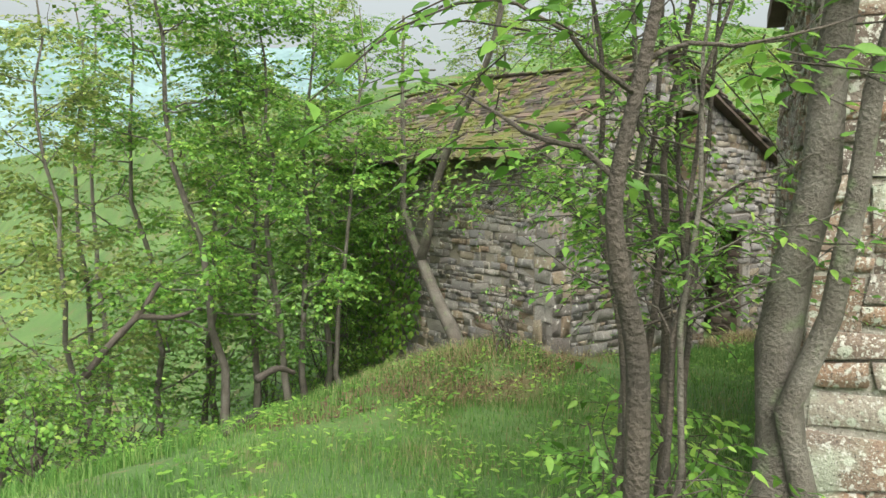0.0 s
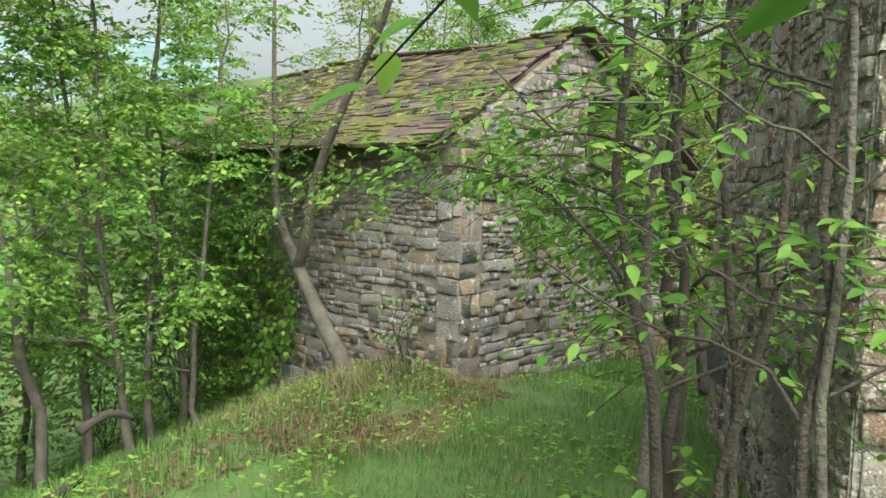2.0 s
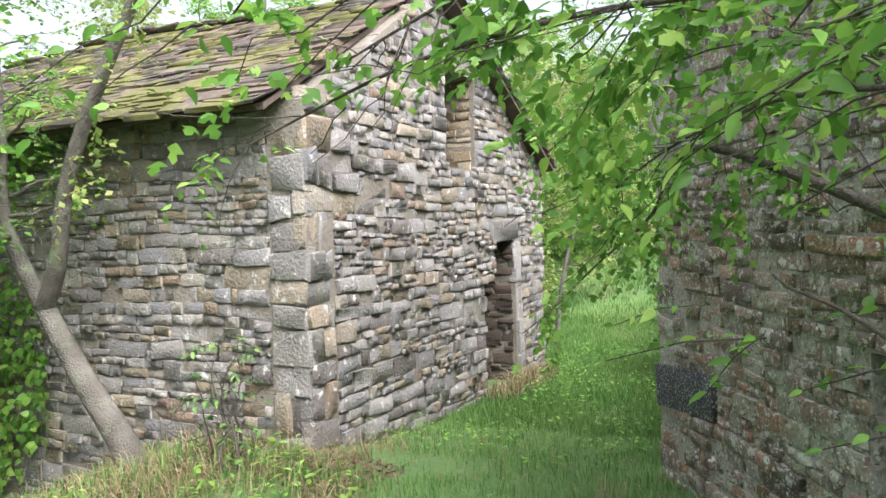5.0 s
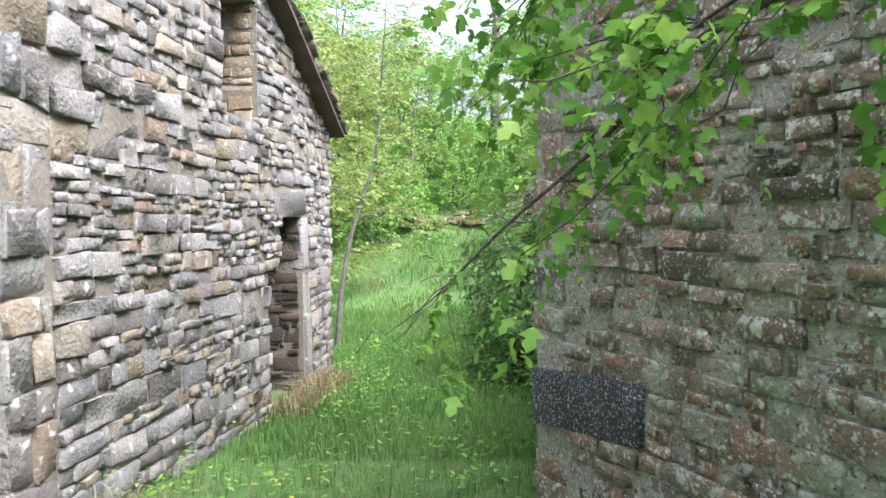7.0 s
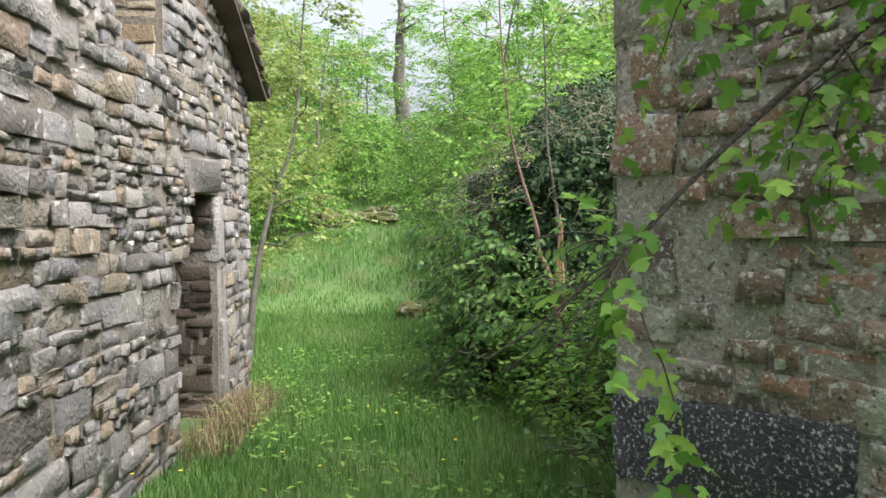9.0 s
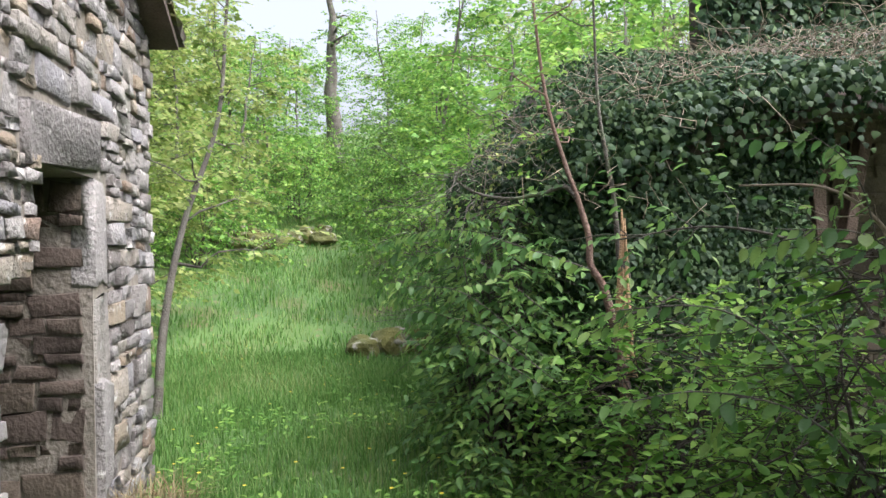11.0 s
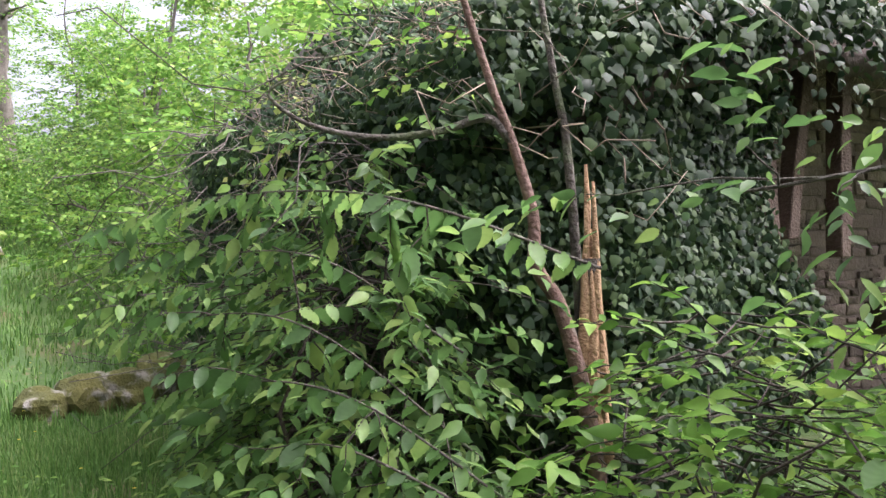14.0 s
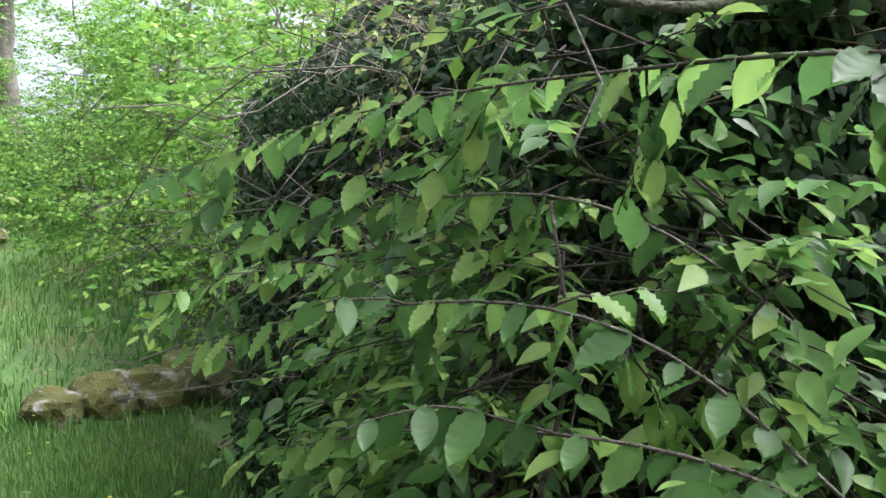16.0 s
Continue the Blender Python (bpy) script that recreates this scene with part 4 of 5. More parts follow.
cb = (12.2, 4.1)
tree("bent reddish-barked stem before the ivy", cb, 3, (0, 0), 0.034, r, 0.07, SIMPLE, 7, 40, 0.9, 0.72, M_BARK_RED, M_LEAF,
     line=rel(cb, across([(0.12, -0.3), (0.10, 0.6), (0.0, 1.13), (-0.09, 1.31), (-0.10, 1.49), (-0.165, 1.73), (-0.24, 1.95), (-0.36, 2.40), (-0.45, 3.2), (-0.5, 4.2)], cb)))
bough("bare curved side branch of the reddish stem", across([(-0.165, 1.73), (-0.25, 1.81), (-0.40, 1.77), (-0.62, 1.75), (-0.85, 1.80), (-0.98, 1.90), (-0.90, 1.96)], cb), 0.018, 5, r, 0.05, 8, SIMPLE, M_LEAF, M_BARK, 0.0, 0.3)
eb = (12.28, 4.0)
tree("straight green-grey sapling stem before the ivy", eb, 3, (0, 0), 0.024, r, 0.07, SIMPLE, 6, 40, 0.9, 0.75, M_BARK, M_LEAF,
     line=rel(eb, across([(0.06, -0.3), (0.04, 0.8), (0.0, 1.66), (-0.05, 2.0), (-0.10, 2.4), (-0.12, 3.2), (-0.16, 4.3)], eb)))


def snag():
    base = (12.20, 3.98)
    z = land1(*base)
    t = thing("broken_stump", "splintered broken stump with torn pale orange wood", "stump", "", (base[0], base[1], z))
    g = Geo()
    g.tube(wander((0.02, 0, -0.1), (0, 0, 1.42), 12, 0.12, r), np.linspace(0.065, 0.036, 12) * r.uniform(0.85, 1.15, 12), 9)
    piece("stump_bark", g.mesh("stump_bark", M_BARK_DARK), t, "dark decayed bark")
    for a, z0, h, w in ((0.3, 0.9, 1.74, 0.020), (1.3, 0.95, 1.60, 0.018), (2.4, 0.8, 1.42, 0.020), (3.6, 0.9, 1.68, 0.016), (4.4, 0.7, 1.28, 0.022), (5.4, 0.9, 1.52, 0.018)):
        x, y = 0.022 * math.cos(a), 0.022 * math.sin(a)
        line = wander((x * 1.6, y * 1.6, z0), (x * 0.6, y * 0.6, h), 7, 0.035, r)
        piece("splinter", Geo().tube(line, np.linspace(w * 1.8, 0.006, 7) * r.uniform(0.75, 1.2, 7), 5).mesh("splinter", M_SPLINTER), t, "torn pale orange wood")


snag()


bough("pale bare branch arching from a cut stump", [(10.33, 3.60, 0.95), (10.36, 3.62, 1.25), (10.33, 3.70, 1.46), (10.45, 3.85, 1.63), (10.65, 4.1, 1.66)], 0.014, 6, r, 0.06, 16, OVATE, M_LEAF_BUSH, M_TWIG, 0.0, 0.25)
bough("thin green shoot arching over the shrubs", [(10.5, 3.5, 0.9), (10.6, 3.75, 1.35), (10.9, 4.05, 1.5), (11.3, 4.4, 1.45)], 0.009, 10, r, 0.06, 40, OVATE, M_LEAF_BUSH, M_BARK, 0.0, 0.25)


def cut_stump():
    base = (10.33, 3.60)
    t = thing("cut_stump", "cut grey stump standing among the shrubs", "stump", "", (*base, land1(*base)))
    piece("stump_wood", Geo().tube(wander((0, 0, -0.1), (0, 0, 1.04 - land1(*base)), 9, 0.06, r), np.linspace(0.055, 0.036, 9) * r.uniform(0.93, 1.07, 9), 10).mesh("stump_wood", M_BARK, True), t)


cut_stump()


def pleated_leaf(rows=13):
    """A hornbeam leaf with folded veins, one unit long along y."""
    V, F = [], []
    for i in range(rows):
        t = i / (rows - 1)
        w = 0.27 * math.sin(math.pi * t ** 0.8) ** 0.75 + 0.004
        fold = 0.030 if i % 2 else -0.030
        V += [(-w, t - 0.06 + 0.10 * w, 0.05 + fold), (0, t, -0.10 * t * t), (w, t - 0.06 + 0.10 * w, 0.05 + fold)]
    for i in range(rows - 1):
        a = 3 * i
        F += [(a, a + 1, a + 4, a + 3), (a + 1, a + 2, a + 5, a + 4)]
    return np.array(V), np.array(F)


PLEATED = pleated_leaf()


def arching_spray(label, line, rad, r, leaf, gap):
    """A thin bent branch with leaves hanging in two rows, and short leafy side twigs."""
    t = thing("hornbeam_branch", label, "branch", "hornbeam branches", tuple(line[0]))
    P = smooth_line(np.array(line) - np.array(line[0]), 8)
    piece("wood", Geo().tube(P, np.linspace(rad * 0.6, 0.0015, len(P)), 6).mesh("wood", M_BARK, True), t)
    C, Y, U = [], [], []

    def row(Q, lf):
        d = np.linalg.norm(np.diff(Q, axis=0), axis=1)
        s = np.concatenate([[0], np.cumsum(d)])
        for k, q in enumerate(np.arange(gap, s[-1], gap)):
            p = np.array([np.interp(q, s, Q[:, i]) for i in range(3)])
            along = np.array([np.interp(min(q + 0.03, s[-1]), s, Q[:, i]) for i in range(3)]) - p
            along /= np.linalg.norm(along) + 1e-9
            side = np.cross(along, (0, 0, 1.0)) * (1 if k % 2 else -1)
            C.append(p)
            Y.append(side * 0.55 + along * 0.5 + np.array([0, 0, -0.75]) + r.normal(0, 0.22, 3))
            U.append(np.array([0, 0, 1.0]) + side * 0.5 + r.normal(0, 0.3, 3))

    row(P, leaf)
    for k in range(int(len(P) * 0.28)):
        i = int(r.uniform(0.1, 0.95) * (len(P) - 1))
        e = P[i] + np.array([r.normal(0.12, 0.12), r.normal(0.02, 0.14), r.uniform(-0.22, 0.05)])
        Q = wander(P[i], e, 6, 0.25, r)
        piece("twig", Geo().tube(Q, np.linspace(0.0026, 0.0012, 6), 5).mesh("twig", M_BARK_DARK, True), t)
        row(Q, leaf)
    n = len(C)
    V, F = leaves(PLEATED, np.array(C), np.array(Y), np.array(U), leaf * r.uniform(0.6, 1.2, n))
    tagged(piece("foliage", raw_mesh("foliage", V, F, M_LEAF_BUSH), t), kind="stuff")


ARCH = "arching hornbeam branch with hanging pleated bright green leaves"
arching_spray(ARCH, [(11.75, 4.35, 1.30), (11.88, 4.80, 1.46), (12.35, 4.94, 1.54), (12.9, 5.14, 1.55), (13.64, 5.43, 1.47)], 0.008, r, 0.085, 0.042)
arching_spray(ARCH, [(12.2, 4.5, 1.05), (12.45, 4.85, 1.34), (12.9, 5.1, 1.36), (13.45, 5.3, 1.26)], 0.007, r, 0.085, 0.042)
arching_spray(ARCH, [(12.1, 4.5, 0.75), (12.3, 4.95, 1.14), (12.75, 5.2, 1.16), (13.3, 5.38, 1.04)], 0.007, r, 0.085, 0.042)
arching_spray(ARCH, [(11.9, 4.5, 0.65), (12.1, 4.9, 0.96), (12.5, 5.12, 0.98), (13.0, 5.3, 0.86)], 0.007, r, 0.082, 0.042)
arching_spray(ARCH, [(11.8, 4.4, 0.5), (11.95, 4.85, 0.80), (12.2, 5.0, 0.84), (12.6, 5.15, 0.72)], 0.007, r, 0.082, 0.042)
arching_spray(ARCH, [(12.9, 4.6, 0.8), (13.2, 4.95, 1.2), (13.7, 5.1, 1.24), (14.3, 5.25, 1.1)], 0.007, r, 0.08, 0.045)


SHOOT = "upright leafy shoot of the shrub beside the path"
for line in ([(10.15, 3.72, 0.6), (10.05, 3.92, 1.2), (10.0, 4.06, 1.62), (10.08, 4.2, 1.80)], [(10.3, 3.8, 0.5), (10.3, 4.25, 1.12), (10.5, 4.62, 1.18), (10.8, 4.8, 1.06)],
             [(9.95, 3.7, 0.6), (9.8, 3.95, 1.15), (9.75, 4.2, 1.42), (9.85, 4.45, 1.46)], [(9.9, 3.9, 0.4), (9.85, 4.3, 0.86), (9.98, 4.6, 0.96), (10.2, 4.85, 0.88)]):
    arching_spray(SHOOT, line, 0.009, r, 0.066, 0.045)


def ivy(name, label, P, N, size, r, mat=None):
    """Ivy leaves on a surface: places and outward directions."""
    Y = r.normal(0, 0.5, P.shape)
    Y[:, 2] -= 0.9
    U = N + r.normal(0, 0.35, P.shape)
    V, F = leaves(IVYLEAF, P + N * r.uniform(0.0, 0.16, (len(P), 1)), Y, U, size * r.uniform(0.6, 1.3, len(P)))
    return tagged(new(name, raw_mesh(name, V, F, mat or M_IVY)), label, "ivy", kind="stuff")


def shed_ivy():
    n = 30000
    y = r.uniform(2.35, SY1 + 0.35, n)
    z = r.uniform(-0.1, 2.35, n)
    y += 0.12 * np.sin(z * 5)
    P = np.stack([np.full(n, SX - 0.15) + 0.10 * np.sin(3 * y) - 0.10 * np.sin(z * 2), y, z], -1)
    N = np.tile([-1.0, 0.1, 0.25], (n, 1))
    m = 26000
    u = r.uniform(0, 3.6, m)
    z = r.uniform(-0.1, 2.2, m)
    Q = np.stack([SX + u, SY1 + 0.15 + 0.12 * u * 0.9 + 0.10 * np.sin(u * 3), z], -1)
    N2 = np.tile([-0.2, 1.0, 0.25], (m, 1))
    q = 2600
    ang = r.uniform(-0.3, 1.9, q)
    C = np.stack([SX + 0.05 - 0.22 * np.cos(ang), SY1 + 0.12 + 0.16 * np.sin(ang), r.uniform(-0.1, 2.15, q)], -1)
    P, N = np.concatenate([P, C]), np.concatenate([N, np.stack([-np.cos(ang), np.sin(ang), np.full(q, 0.25)], -1)])
    ivy("ivy", "dense dark green ivy hanging over the shed wall", np.concatenate([P, Q]), np.concatenate([N, N2]), 0.041, r)
    k = 30000
    x = SX - 0.38 + np.abs(r.normal(0, 1.9, k)) % 4.4
    y = np.where(r.random(k) < 0.5, r.uniform(SY0, SY1 + 0.4, k), r.uniform(2.2, SY1 + 0.45, k))
    P = np.stack([x, y, shed_z(x, y) + 0.02], -1)
    ivy("roof_ivy", "grey-green ivy spreading over the shed roof", P, np.tile([-0.35, 0.1, 1.0], (k, 1)), 0.055, r)


shed_ivy()


def eave_ivy():
    k = 8500
    y = r.uniform(SY0, 4.0, k)
    x = SX - 0.34 + r.normal(0, 0.05, k)
    P = np.stack([x, y, shed_z(x, y) - r.exponential(0.11, k) + 0.06], -1)
    ivy("eave_ivy", "ivy hanging in a fringe from the shed eave", P, np.tile([-1.0, 0.1, 0.4], (k, 1)), 0.055, r)
    n = 6500
    y = r.uniform(10.0, GY + SIDE, n)
    z = r.uniform(-2.0, 3.3, n)
    ok = (y - 10.0) + 0.5 * np.sin(z * 2.3) > 0.35 * r.random(n)
    P = np.stack([np.full(n, GX0 - 0.1), y, z], -1)[ok]
    ivy("wall_creeper", "bright green creeper covering the end of the wall", P, np.tile([-1.0, 0, 0.4], (len(P), 1)), 0.085, r, M_LEAF)


eave_ivy()


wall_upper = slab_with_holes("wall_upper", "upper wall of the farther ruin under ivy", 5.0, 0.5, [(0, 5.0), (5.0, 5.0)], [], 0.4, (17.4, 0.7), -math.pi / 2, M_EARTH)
k = 6000
ivy("upper_ivy", "dark ivy on the farther ruin", np.stack([np.full(k, 17.3), r.uniform(-4.2, 0.85, k), r.uniform(2.6, 5.0, k)], -1), np.tile([-1.0, 0, 0.3], (k, 1)), 0.11, r)


def vine_tangle(name, label, places, r, length, mat, thick=0.004):
    g = Geo()
    for p in places:
        d = r.normal(0, 1, 3)
        d[2] = d[2] * 0.5 - 0.2
        d /= np.linalg.norm(d)
        g.tube(wander(p, p + d * length * r.uniform(0.5, 1.4), 7, 0.7, r), np.linspace(thick, thick * 0.5, 7), 4)
    return tagged(new(name, g.mesh(name, mat)), label, "vine", kind="stuff")


x = SX - 0.2 + np.abs(r.normal(0, 1.3, 3200))
y = r.uniform(SY0, SY1 + 0.3, 3200)
vine_tangle("dead_vines", "dead brown vines matted on the shed roof", np.stack([x, y, shed_z(x, y) + 0.07], -1), r, 0.6, M_TWIG)
u = r.uniform(0, 3.0, 160)
vine_tangle("bare_twigs", "bare grey twigs tangled before the ivy", np.stack([SX + u, SY1 + 0.45 + 0.1 * u + r.normal(0, 0.12, 160), r.uniform(0.7, 2.3, 160)], -1), r, 0.8, M_BARK)


def post(x, y, z0, z1, lean, w):
    t = thing("shed_post", "leaning weathered timber post under the shed eave", "post", "shed posts", (x, y, z0))
    bm = bmesh.new()
    bmesh.ops.create_cube(bm, size=1)
    bmesh.ops.subdivide_edges(bm, edges=[e for e in bm.edges if abs(e.verts[0].co.z - e.verts[1].co.z) > 0.5], cuts=4)
    for v in bm.verts:
        k = v.co.z + 0.5
        v.co = Vector((v.co.x * w * r.uniform(0.85, 1.1), v.co.y * w * r.uniform(0.85, 1.1) + lean * k, k * (z1 - z0)))
    bmesh.ops.bevel(bm, geom=bm.edges[:], offset=0.006, segments=1, affect="EDGES")
    part("post_beam", bm, M_TIMBER, t)


post(SX - 0.02, 2.28, 1.45, 2.40, 0.08, 0.10)
post(SX + 0.06, 2.02, 1.45, 2.42, -0.20, 0.10)
post(SX - 0.02, 1.66, 1.35, 2.46, -0.06, 0.10)
post(SX + 0.1, 0.2, 1.45, 2.48, 0.03, 0.11)


# ---- loose things on the ground ----
def rock(base, size, mat, label, category, group="", seed=0, name="rock", sink=0.25):
    bm = bmesh.new()
    bmesh.ops.create_icosphere(bm, subdivisions=3, radius=1)
    for v in bm.verts:
        n = noise.noise(v.co * 1.3 + Vector((seed * 3.1, 0, 0))) * 0.35 + noise.noise(v.co * 3.5 + Vector((0, seed, 0))) * 0.12
        v.co *= 1 + n
        v.co = Vector((v.co.x * size[0], v.co.y * size[1], v.co.z * size[2]))
    me = bpy.data.meshes.new(name)
    bm.to_mesh(me)
    bm.free()
    me.materials.append(mat)
    ob = new(name, me)
    ob.location = (base[0], base[1], land1(*base) + size[2] * (1 - 2 * sink))
    return tagged(ob, label, category, group)


for k, (bx, by, sx, sy, sz) in enumerate(((18.7, 5.42, 0.30, 0.26, 0.20), (18.85, 5.02, 0.36, 0.30, 0.26), (18.9, 4.62, 0.34, 0.32, 0.28), (19.0, 4.25, 0.42, 0.30, 0.34), (19.1, 3.8, 0.45, 0.40, 0.36))):
    rock((bx, by), (sx, sy, sz), M_MOSS, "moss-grown stone in a broken row at the grass edge", "rock", "mossy stone row", seed=1 + k)
for k in range(26):
    rock((27.0 + r.normal(0, 0.4), 7.75 + r.normal(0, 0.75)), (r.uniform(0.15, 0.36), r.uniform(0.15, 0.36), r.uniform(0.10, 0.22)), M_MOSS, "grey mossy rubble stone in a heap on the slope", "stone", "rubble heap", seed=10 + k, name="rubble_stone", sink=r.uniform(-0.3, 0.3))


def log(label, pts, rad, mat, fork=None):
    t = thing("dead_branch", label, "log", "", tuple(pts[0]))
    P = smooth_line(np.array(pts) - np.array(pts[0]), 5)
    g = Geo().tube(P, np.linspace(rad, rad * 0.6, len(P)) * (1 + 0.1 * np.sin(np.arange(len(P)) * 2)), 9)
    piece("wood", g.mesh("wood", mat, True), t)
    if fork:
        Q = smooth_line(np.array(fork) - np.array(pts[0]), 5)
        piece("fork", Geo().tube(Q, np.linspace(rad * 0.8, rad * 0.35, len(Q)), 8).mesh("fork", mat, True), t)


def on(x, y, h):
    return (x, y, land1(x, y) + h)


log("forked dead brown branch rising from the undergrowth", [(1.75, 9.2, 0.25), (2.02, 9.2, 0.58), (2.36, 9.2, 0.92), (2.48, 9.2, 1.08), (2.63, 9.2, 1.32)], 0.05, M_BARK_DARK, [(2.36, 9.2, 0.92), (2.75, 9.15, 0.88), (3.11, 9.1, 0.97)])
log("mossy dead branch lying on the bank", [on(2.75, 7.3, 0.05), on(3.0, 7.5, 0.10), on(3.3, 7.75, 0.14)], 0.05, M_BARK_DARK)
log("grey log lying in the short grass", [on(2.25, 3.75, 0.04), on(2.42, 3.48, 0.06), on(2.68, 3.05, 0.03)], 0.045, M_BARK)
log("dead mossy stub among the trunks", [on(3.5, 8.3, 0.55), on(3.8, 8.35, 0.62), on(4.05, 8.4, 0.5)], 0.05, M_BARK_DARK)


# ---- grass ----
def free(x, y):
    """True where grass may grow."""
    ok = ~((x > GX0 - 0.05) & (x < GX1 + 0.1) & (y > GY - 0.04) & (y < GY + SIDE))
    c, s = math.cos(BTURN), math.sin(BTURN)
    u, v = (x - BX) * c + (y - BY) * s, -(x - BX) * s + (y - BY) * c
    ok &= ~((u > -0.1) & (u < BLEN) & (v > -0.02) & (v < 6))
    ok &= ~((x > SX) & (x < SX + 4) & (y < SY1 + 0.5))
    return ok


def blades(name, label, P, height, width, mat, r, bend=0.5):
    n = len(P)
    a = r.uniform(0, 2 * math.pi, n)
    side = np.stack([np.cos(a), np.sin(a), np.zeros(n)], -1)
    fwd = np.stack([-np.sin(a), np.cos(a), np.zeros(n)], -1)
    h = height * r.uniform(0.45, 1.35, n)[:, None]
    w = (width * r.uniform(0.7, 1.3, n))[:, None]
    b = (bend * r.uniform(0.1, 1.3, n))[:, None]
    up = np.array([0, 0, 1.0])
    mid = P + up * h * 0.55 + fwd * h * b * 0.3
    tip = P + up * h * (1 - 0.3 * b) + fwd * h * b
    V = np.stack([P - side * w, P + side * w, mid + side * w * 0.8, mid - side * w * 0.8, tip], 1).reshape(-1, 3)
    i = (np.arange(n) * 5)[:, None]
    F = np.concatenate([i + np.array([[0, 1, 2]]), i + np.array([[0, 2, 3]]), i + np.array([[3, 2, 4]])], 1).reshape(-1, 3)
    return tagged(new(name, raw_mesh(name, V, F, mat)), label, "grass", kind="stuff")


def meadow(n, x0, x1, y0, y1, name, label, height, width, mat, keep=None, bend=0.5):
    x, y = r.uniform(x0, x1, n), r.uniform(y0, y1, n)
    patch = np.sin(x * 1.7 + 2 * np.sin(y * 0.9)) * np.sin(y * 1.9 + x * 0.6)
    ok = free(x, y) & (r.random(n) < 0.72 + 0.4 * patch)
    if keep is not None:
        ok &= keep(x, y)
    x, y = x[ok], y[ok]
    P = np.stack([x, y, land(x, y) - 0.02], -1)
    return blades(name, label, P, height, width, mat, r, bend)


meadow(120000, -1.5, 10.5, 1.2, 9.0, "grass", "short bright green meadow grass", 0.12, 0.0032, M_GRASS, lambda x, y: (y < 8.2 + 0.1 * x) & ((x > 8.0) | (y < 6.2 + 0.4 * np.sin(3 * x)) | (r.random(len(x)) < 0.08)))
meadow(130000, 9.5, 19, 4.4, 9.5, "grass", "lush green grass between the buildings", 0.13, 0.0036, M_GRASS)
meadow(90000, 18, 44, 2.5, 11.5, "grass", "long green grass on the rising slope", 0.17, 0.008, M_GRASS)
meadow(26000, -3, 7, 6.5, 13, "grass", "sparse grass on the wooded bank", 0.20, 0.005, M_GRASS)
meadow(4200, 4.8, 8.2, 6.0, 9.2, "dry_grass", "tufts of bleached dry grass at the wall's foot", 0.24, 0.0032, M_STRAW, lambda x, y: (y > 6.55) | (x < 6.6), 1.7)
meadow(2600, 10.6, 12.4, 6.3, 7.1, "dry_grass", "dry straw fallen before the doorway", 0.30, 0.0035, M_STRAW, lambda x, y: y > 6.6, 1.2)
meadow(2500, 3, 9, 4.0, 7.0, "dry_grass", "scattered dry stalks in the grass", 0.12, 0.003, M_STRAW, None, 1.3)


def litter(n, x0, x1, y0, y1):
    x, y = r.uniform(x0, x1, n), r.uniform(y0, y1, n)
    ok = free(x, y)
    x, y = x[ok], y[ok]
    P = np.stack([x, y, land(x, y) + 0.015], -1)
    Y = r.normal(0, 1, P.shape)
    Y[:, 2] *= 0.2
    U = np.tile([0, 0, 1.0], (len(P), 1)) + r.normal(0, 0.3, P.shape)
    V, F = leaves(SIMPLE, P, Y, U, 0.06 * r.uniform(0.5, 1.2, len(P)))
    tagged(new("leaf_litter", raw_mesh("leaf_litter", V, F, M_LITTER)), "brown fallen leaves on the bank", "leaves", kind="stuff")


litter(9000, 3.0, 6.9, 6.6, 11.5)
litter(9000, 4.6, 7.5, 6.3, 8.9)


def weeds(n, x0, x1, y0, y1, size, label):
    """Low broad-leaved plants among the grass."""
    x, y = r.uniform(x0, x1, n), r.uniform(y0, y1, n)
    ok = free(x, y) & (np.sin(2.3 * x + 1.1 * y) + np.sin(3.1 * y - x) > -0.3)
    x, y = x[ok], y[ok]
    k = 6
    C = np.repeat(np.stack([x, y, land(x, y)], -1), k, 0)
    C[:, 2] += r.uniform(0.03, 0.22, len(C))
    C[:, :2] += r.normal(0, 0.04, (len(C), 2))
    a = r.uniform(0, 2 * math.pi, len(C))
    Y = np.stack([np.cos(a), np.sin(a), r.uniform(-0.2, 0.5, len(C))], -1)
    V, F = leaves(OVATE, C, Y, np.tile([0, 0, 1.0], (len(C), 1)) + r.normal(0, 0.25, C.shape), size * r.uniform(0.5, 1.2, len(C)))
    tagged(new("weeds", raw_mesh("weeds", V, F, M_LEAF)), label, "weeds", kind="stuff")


weeds(650, 1.5, 7.0, 3.2, 8.0, 0.07, "broad-leaved green weeds among the grass")
weeds(500, 8.0, 16.0, 4.4, 7.0, 0.06, "low leafy weeds beside the path")


def flowers(n, x0, x1, y0, y1):
    x, y = r.uniform(x0, x1, n), r.uniform(y0, y1, n)
    ok = free(x, y)
    x, y = x[ok], y[ok]
    m = len(x)
    C = np.stack([x, y, land(x, y) + r.uniform(0.12, 0.22, m)], -1)
    k = 6
    a = np.tile(np.arange(k) * 2 * math.pi / k, m)
    P = np.repeat(C, k, 0)
    Y = np.stack([np.cos(a), np.sin(a), np.full(len(a), 0.3)], -1)
    V, F = leaves(SIMPLE, P, Y, np.tile([0, 0, 1.0], (len(P), 1)), np.full(len(P), 0.016))
    tagged(new("buttercups", raw_mesh("buttercups", V, F, M_FLOWER)), "small yellow buttercup flowers in the grass", "flowers", kind="stuff")


flowers(130, 8, 24, 5.0, 8.0)

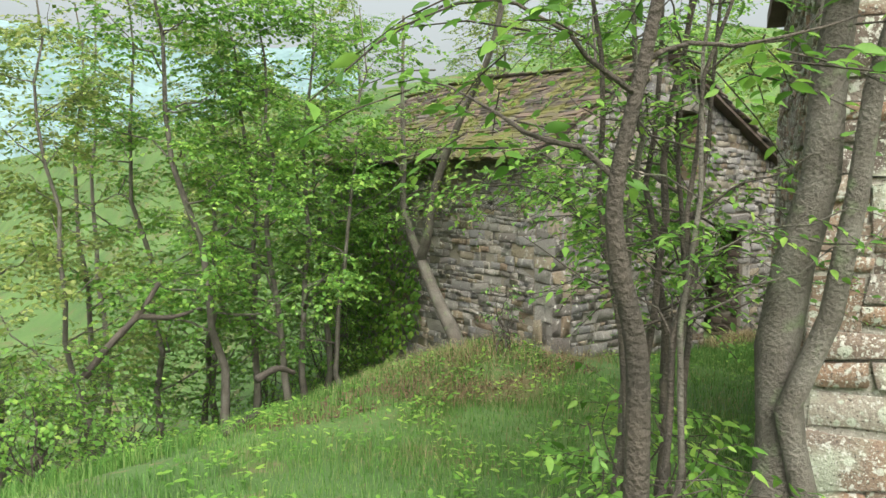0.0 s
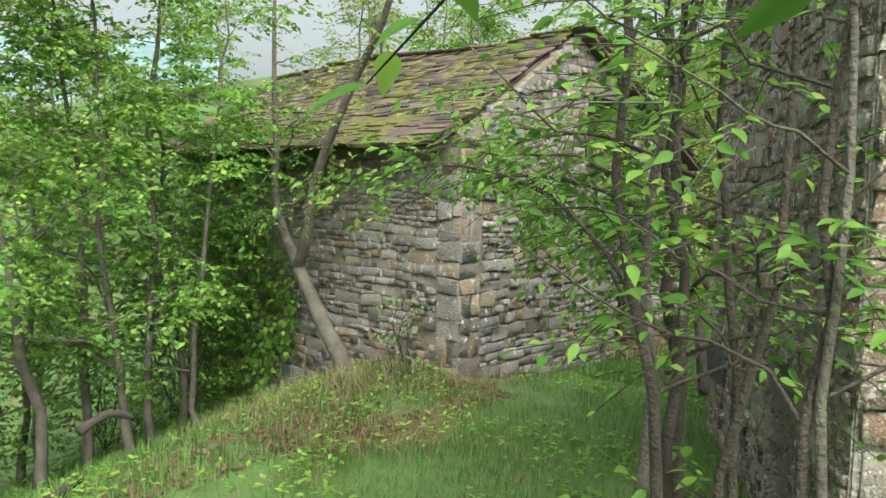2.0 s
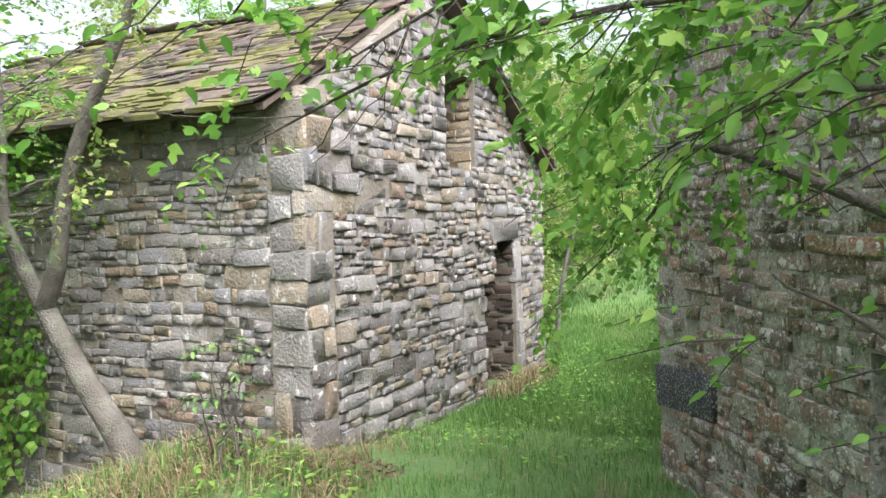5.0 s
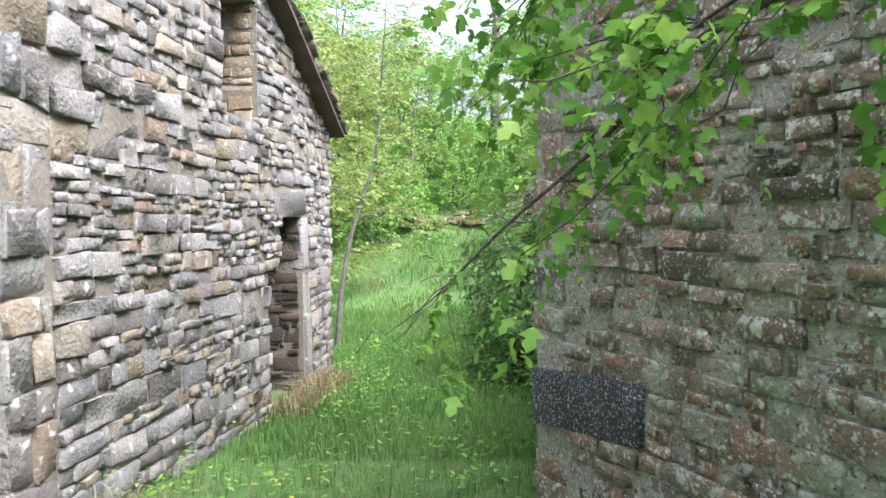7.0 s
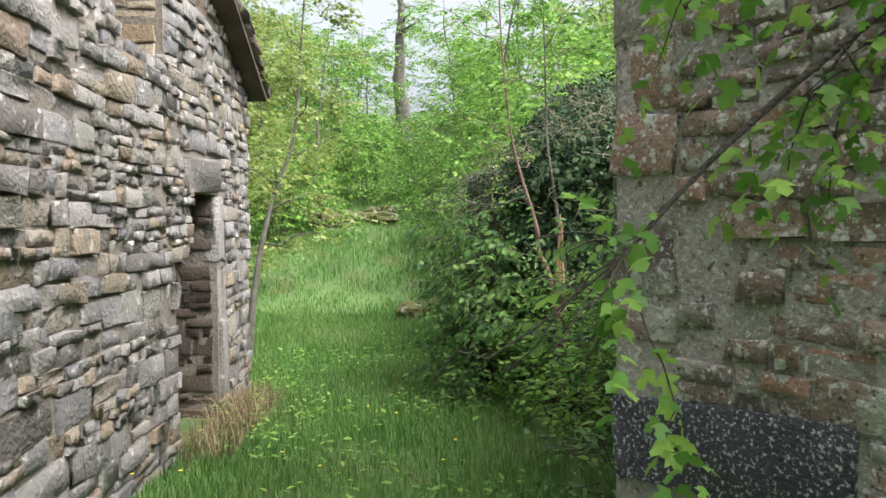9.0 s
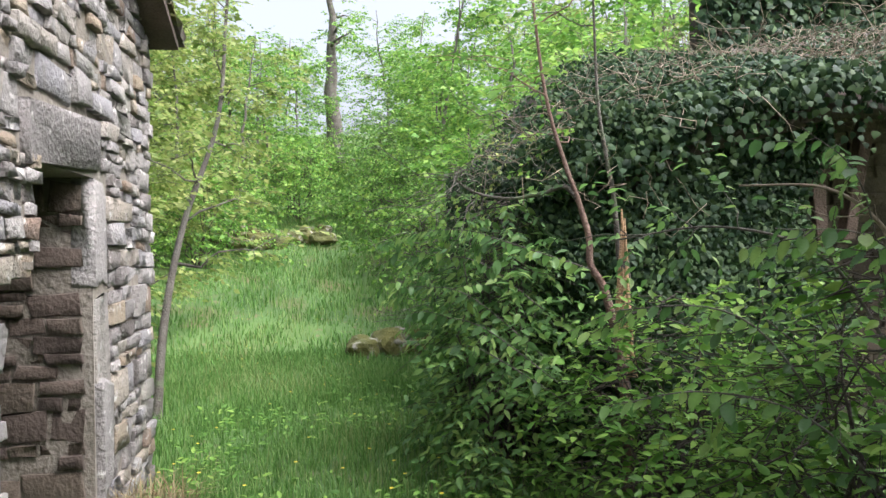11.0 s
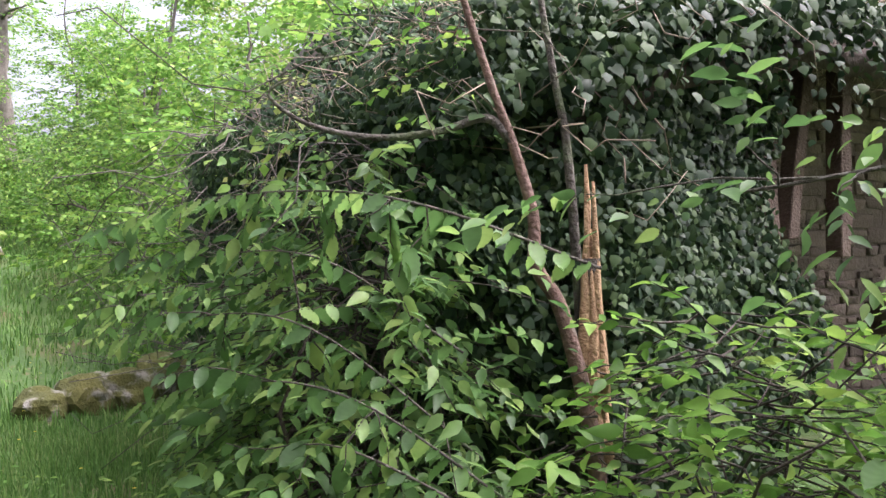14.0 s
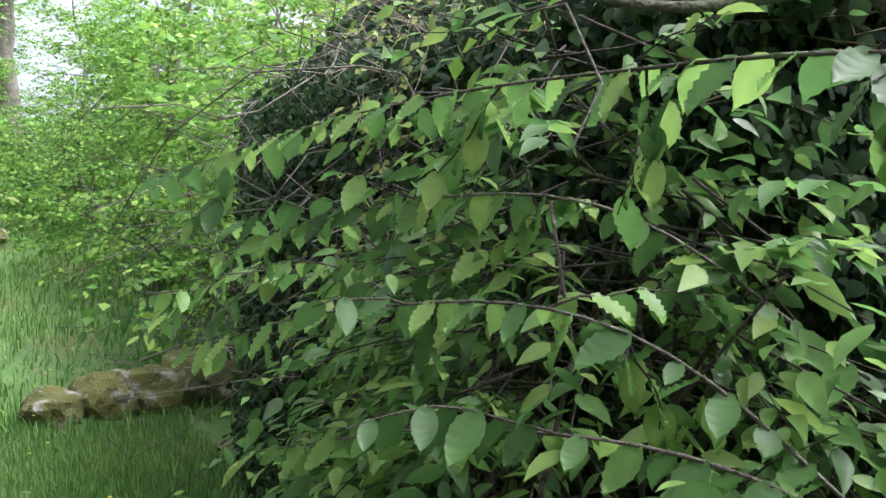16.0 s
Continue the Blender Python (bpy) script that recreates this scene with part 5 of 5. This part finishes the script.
# ---- stones of the walls and slabs of the roof ----
r2 = np.random.default_rng(31)
lintel_hole = (3.74, 4.78, 1.83, 2.10)
jamb_hole = (4.65, 4.88, 0.1, 1.83)
g_stones = courses(GX1 - GX0, -0.3, 4.8, line_top(gable_tops), door_hole + [win_hole, lintel_hole, jamb_hole, (0.0, 0.36, -1, 3)], r2, 0.075, 0.21, 0.09, 0.46)
g_stones += [(4.26, 1.965, 1.03, 0.27), (4.765, 0.42, 0.23, 0.62), (4.765, 0.98, 0.23, 0.50), (4.765, 1.53, 0.23, 0.60)]
def quoins(u0):
    """Large corner blocks, one above the other."""
    out, z = [], -0.2
    while z < 2.9:
        h = float(r2.uniform(0.17, 0.33))
        if r2.random() < 0.55:
            out.append((u0 + 0.18, z + h / 2, 0.36, h))
        else:
            k = float(r2.uniform(0.4, 0.65)) * 0.36
            out += [(u0 + k / 2, z + h / 2, k, h), (u0 + (k + 0.36) / 2, z + h / 2, 0.36 - k, h)]
        z += h
    return out


g_stones += quoins(-0.028)
lay(wall_gable, g_stones, (GX0, GY), 0.0, LIME_SHAPES, M_LIME_J, r2, (2.6, 1.4), 0.09, 300, 0.009)
s_stones = courses(SIDE, -1.6, 3.0, line_top(side_tops), [(SIDE - 0.36, SIDE, -1, 3)], r2, 0.075, 0.21, 0.09, 0.48)
s_stones += quoins(SIDE - 0.332)
lay(wall_side, s_stones, (GX0, GY + SIDE), -math.pi / 2, LIME_SHAPES, M_LIME_J, r2, (5.2, 1.4), 0.09, 300, 0.009)
b_stones = courses(BLEN, -0.4, 4.4, lambda u: 5.0, [B_HOLE, B_BLOCK, (0.0, 0.30, -1.0, 5.0)], r2, 0.06, 0.17, 0.07, 0.36)
z = -0.3
while z < 4.3:
    h = float(r2.uniform(0.13, 0.27))
    if not 0.5 < z + h / 2 < 0.98:
        b_stones.append((0.14, z + h / 2, 0.33, h))
    z += h
lay(wall_brown, b_stones, (BX, BY), BTURN, BROWN_SHAPES, M_BROWN_J, r2, (1.2, 1.3), 0.070, 300, 0.020)
DARK_SHAPES = stone_shapes(M_DARKSTONE, "dark")
lay(wall_brown, [(0.48, 0.76, 0.96, 0.32)], (BX, BY), BTURN, DARK_SHAPES, M_BROWN_J, r2, (0, 0), 0.10, 1)
e_stones = courses(2.4, 0.2, 4.2, lambda u: 5.0, [], r2, 0.26, 0.42, 0.4, 0.9)
lay(wall_brown_end, e_stones, (NX, NY), BTURN + math.pi / 2, BROWN_SHAPES, M_BROWN_J, r2, (0.3, 1.8), 0.14, 60)
h_stones = courses(8.5, 0.0, 2.9, lambda u: 3.0, [SHED_HOLE], r2, 0.09, 0.17, 0.15, 0.4)
SHADED_SHAPES = stone_shapes(M_BROWN_SHADED, "deep")
# stones under the eave, their dark colour holds the shade there
lay(wall_shed_inner, h_stones, (SX + 1.2, 2.6), -math.pi / 2, SHADED_SHAPES, M_BROWN_SHADED, r2, (2.8, 1.2), 0.07, 200)
roof_slope(1, GY + 0.12, GY + SIDE + 0.2, GX0 - 0.32, 3.02, r2, 300)
roof_slope(-1, GY - 0.22, GY + SIDE + 0.2, GX1 + 0.02, 2.93, r2, 140)

OCHRE_SHAPES = stone_shapes(M_OCHRE, "ochre")


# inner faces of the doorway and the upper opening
def reveal(wall, u, z0, z1, depth, shapes=SHADED_SHAPES, mat=M_BROWN_SHADED):
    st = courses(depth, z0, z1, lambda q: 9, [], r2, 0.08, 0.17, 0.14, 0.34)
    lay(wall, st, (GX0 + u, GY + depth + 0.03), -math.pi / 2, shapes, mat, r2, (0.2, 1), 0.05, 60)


# doorway jamb: earthy brown stone, its colour darkened further for the shade inside
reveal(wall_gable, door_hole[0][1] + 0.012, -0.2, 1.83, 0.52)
reveal(wall_gable, win_hole[1] + 0.012, win_hole[2], win_hole[3], 0.52, OCHRE_SHAPES, M_OCHRE)

upper_roof = thing("upper_roof", "dark stone slab edge of the farther roof", "roof")
upper_roof["kind"] = "structure"
for k in range(18):
    for q in range(2):
        ob = new("roof_slab", SLABS[int(r2.integers(len(SLABS)))])
        ob.parent = upper_roof
        ob.matrix_basis = Matrix.Translation((17.35 + 0.25 * q, 0.8 - 0.28 * k, 5.03 + 0.09 * q + r2.uniform(-0.015, 0.015))) @ Matrix.Rotation(-0.35, 4, "Y") @ Matrix.Diagonal((0.6, 0.28, 0.05, 1))
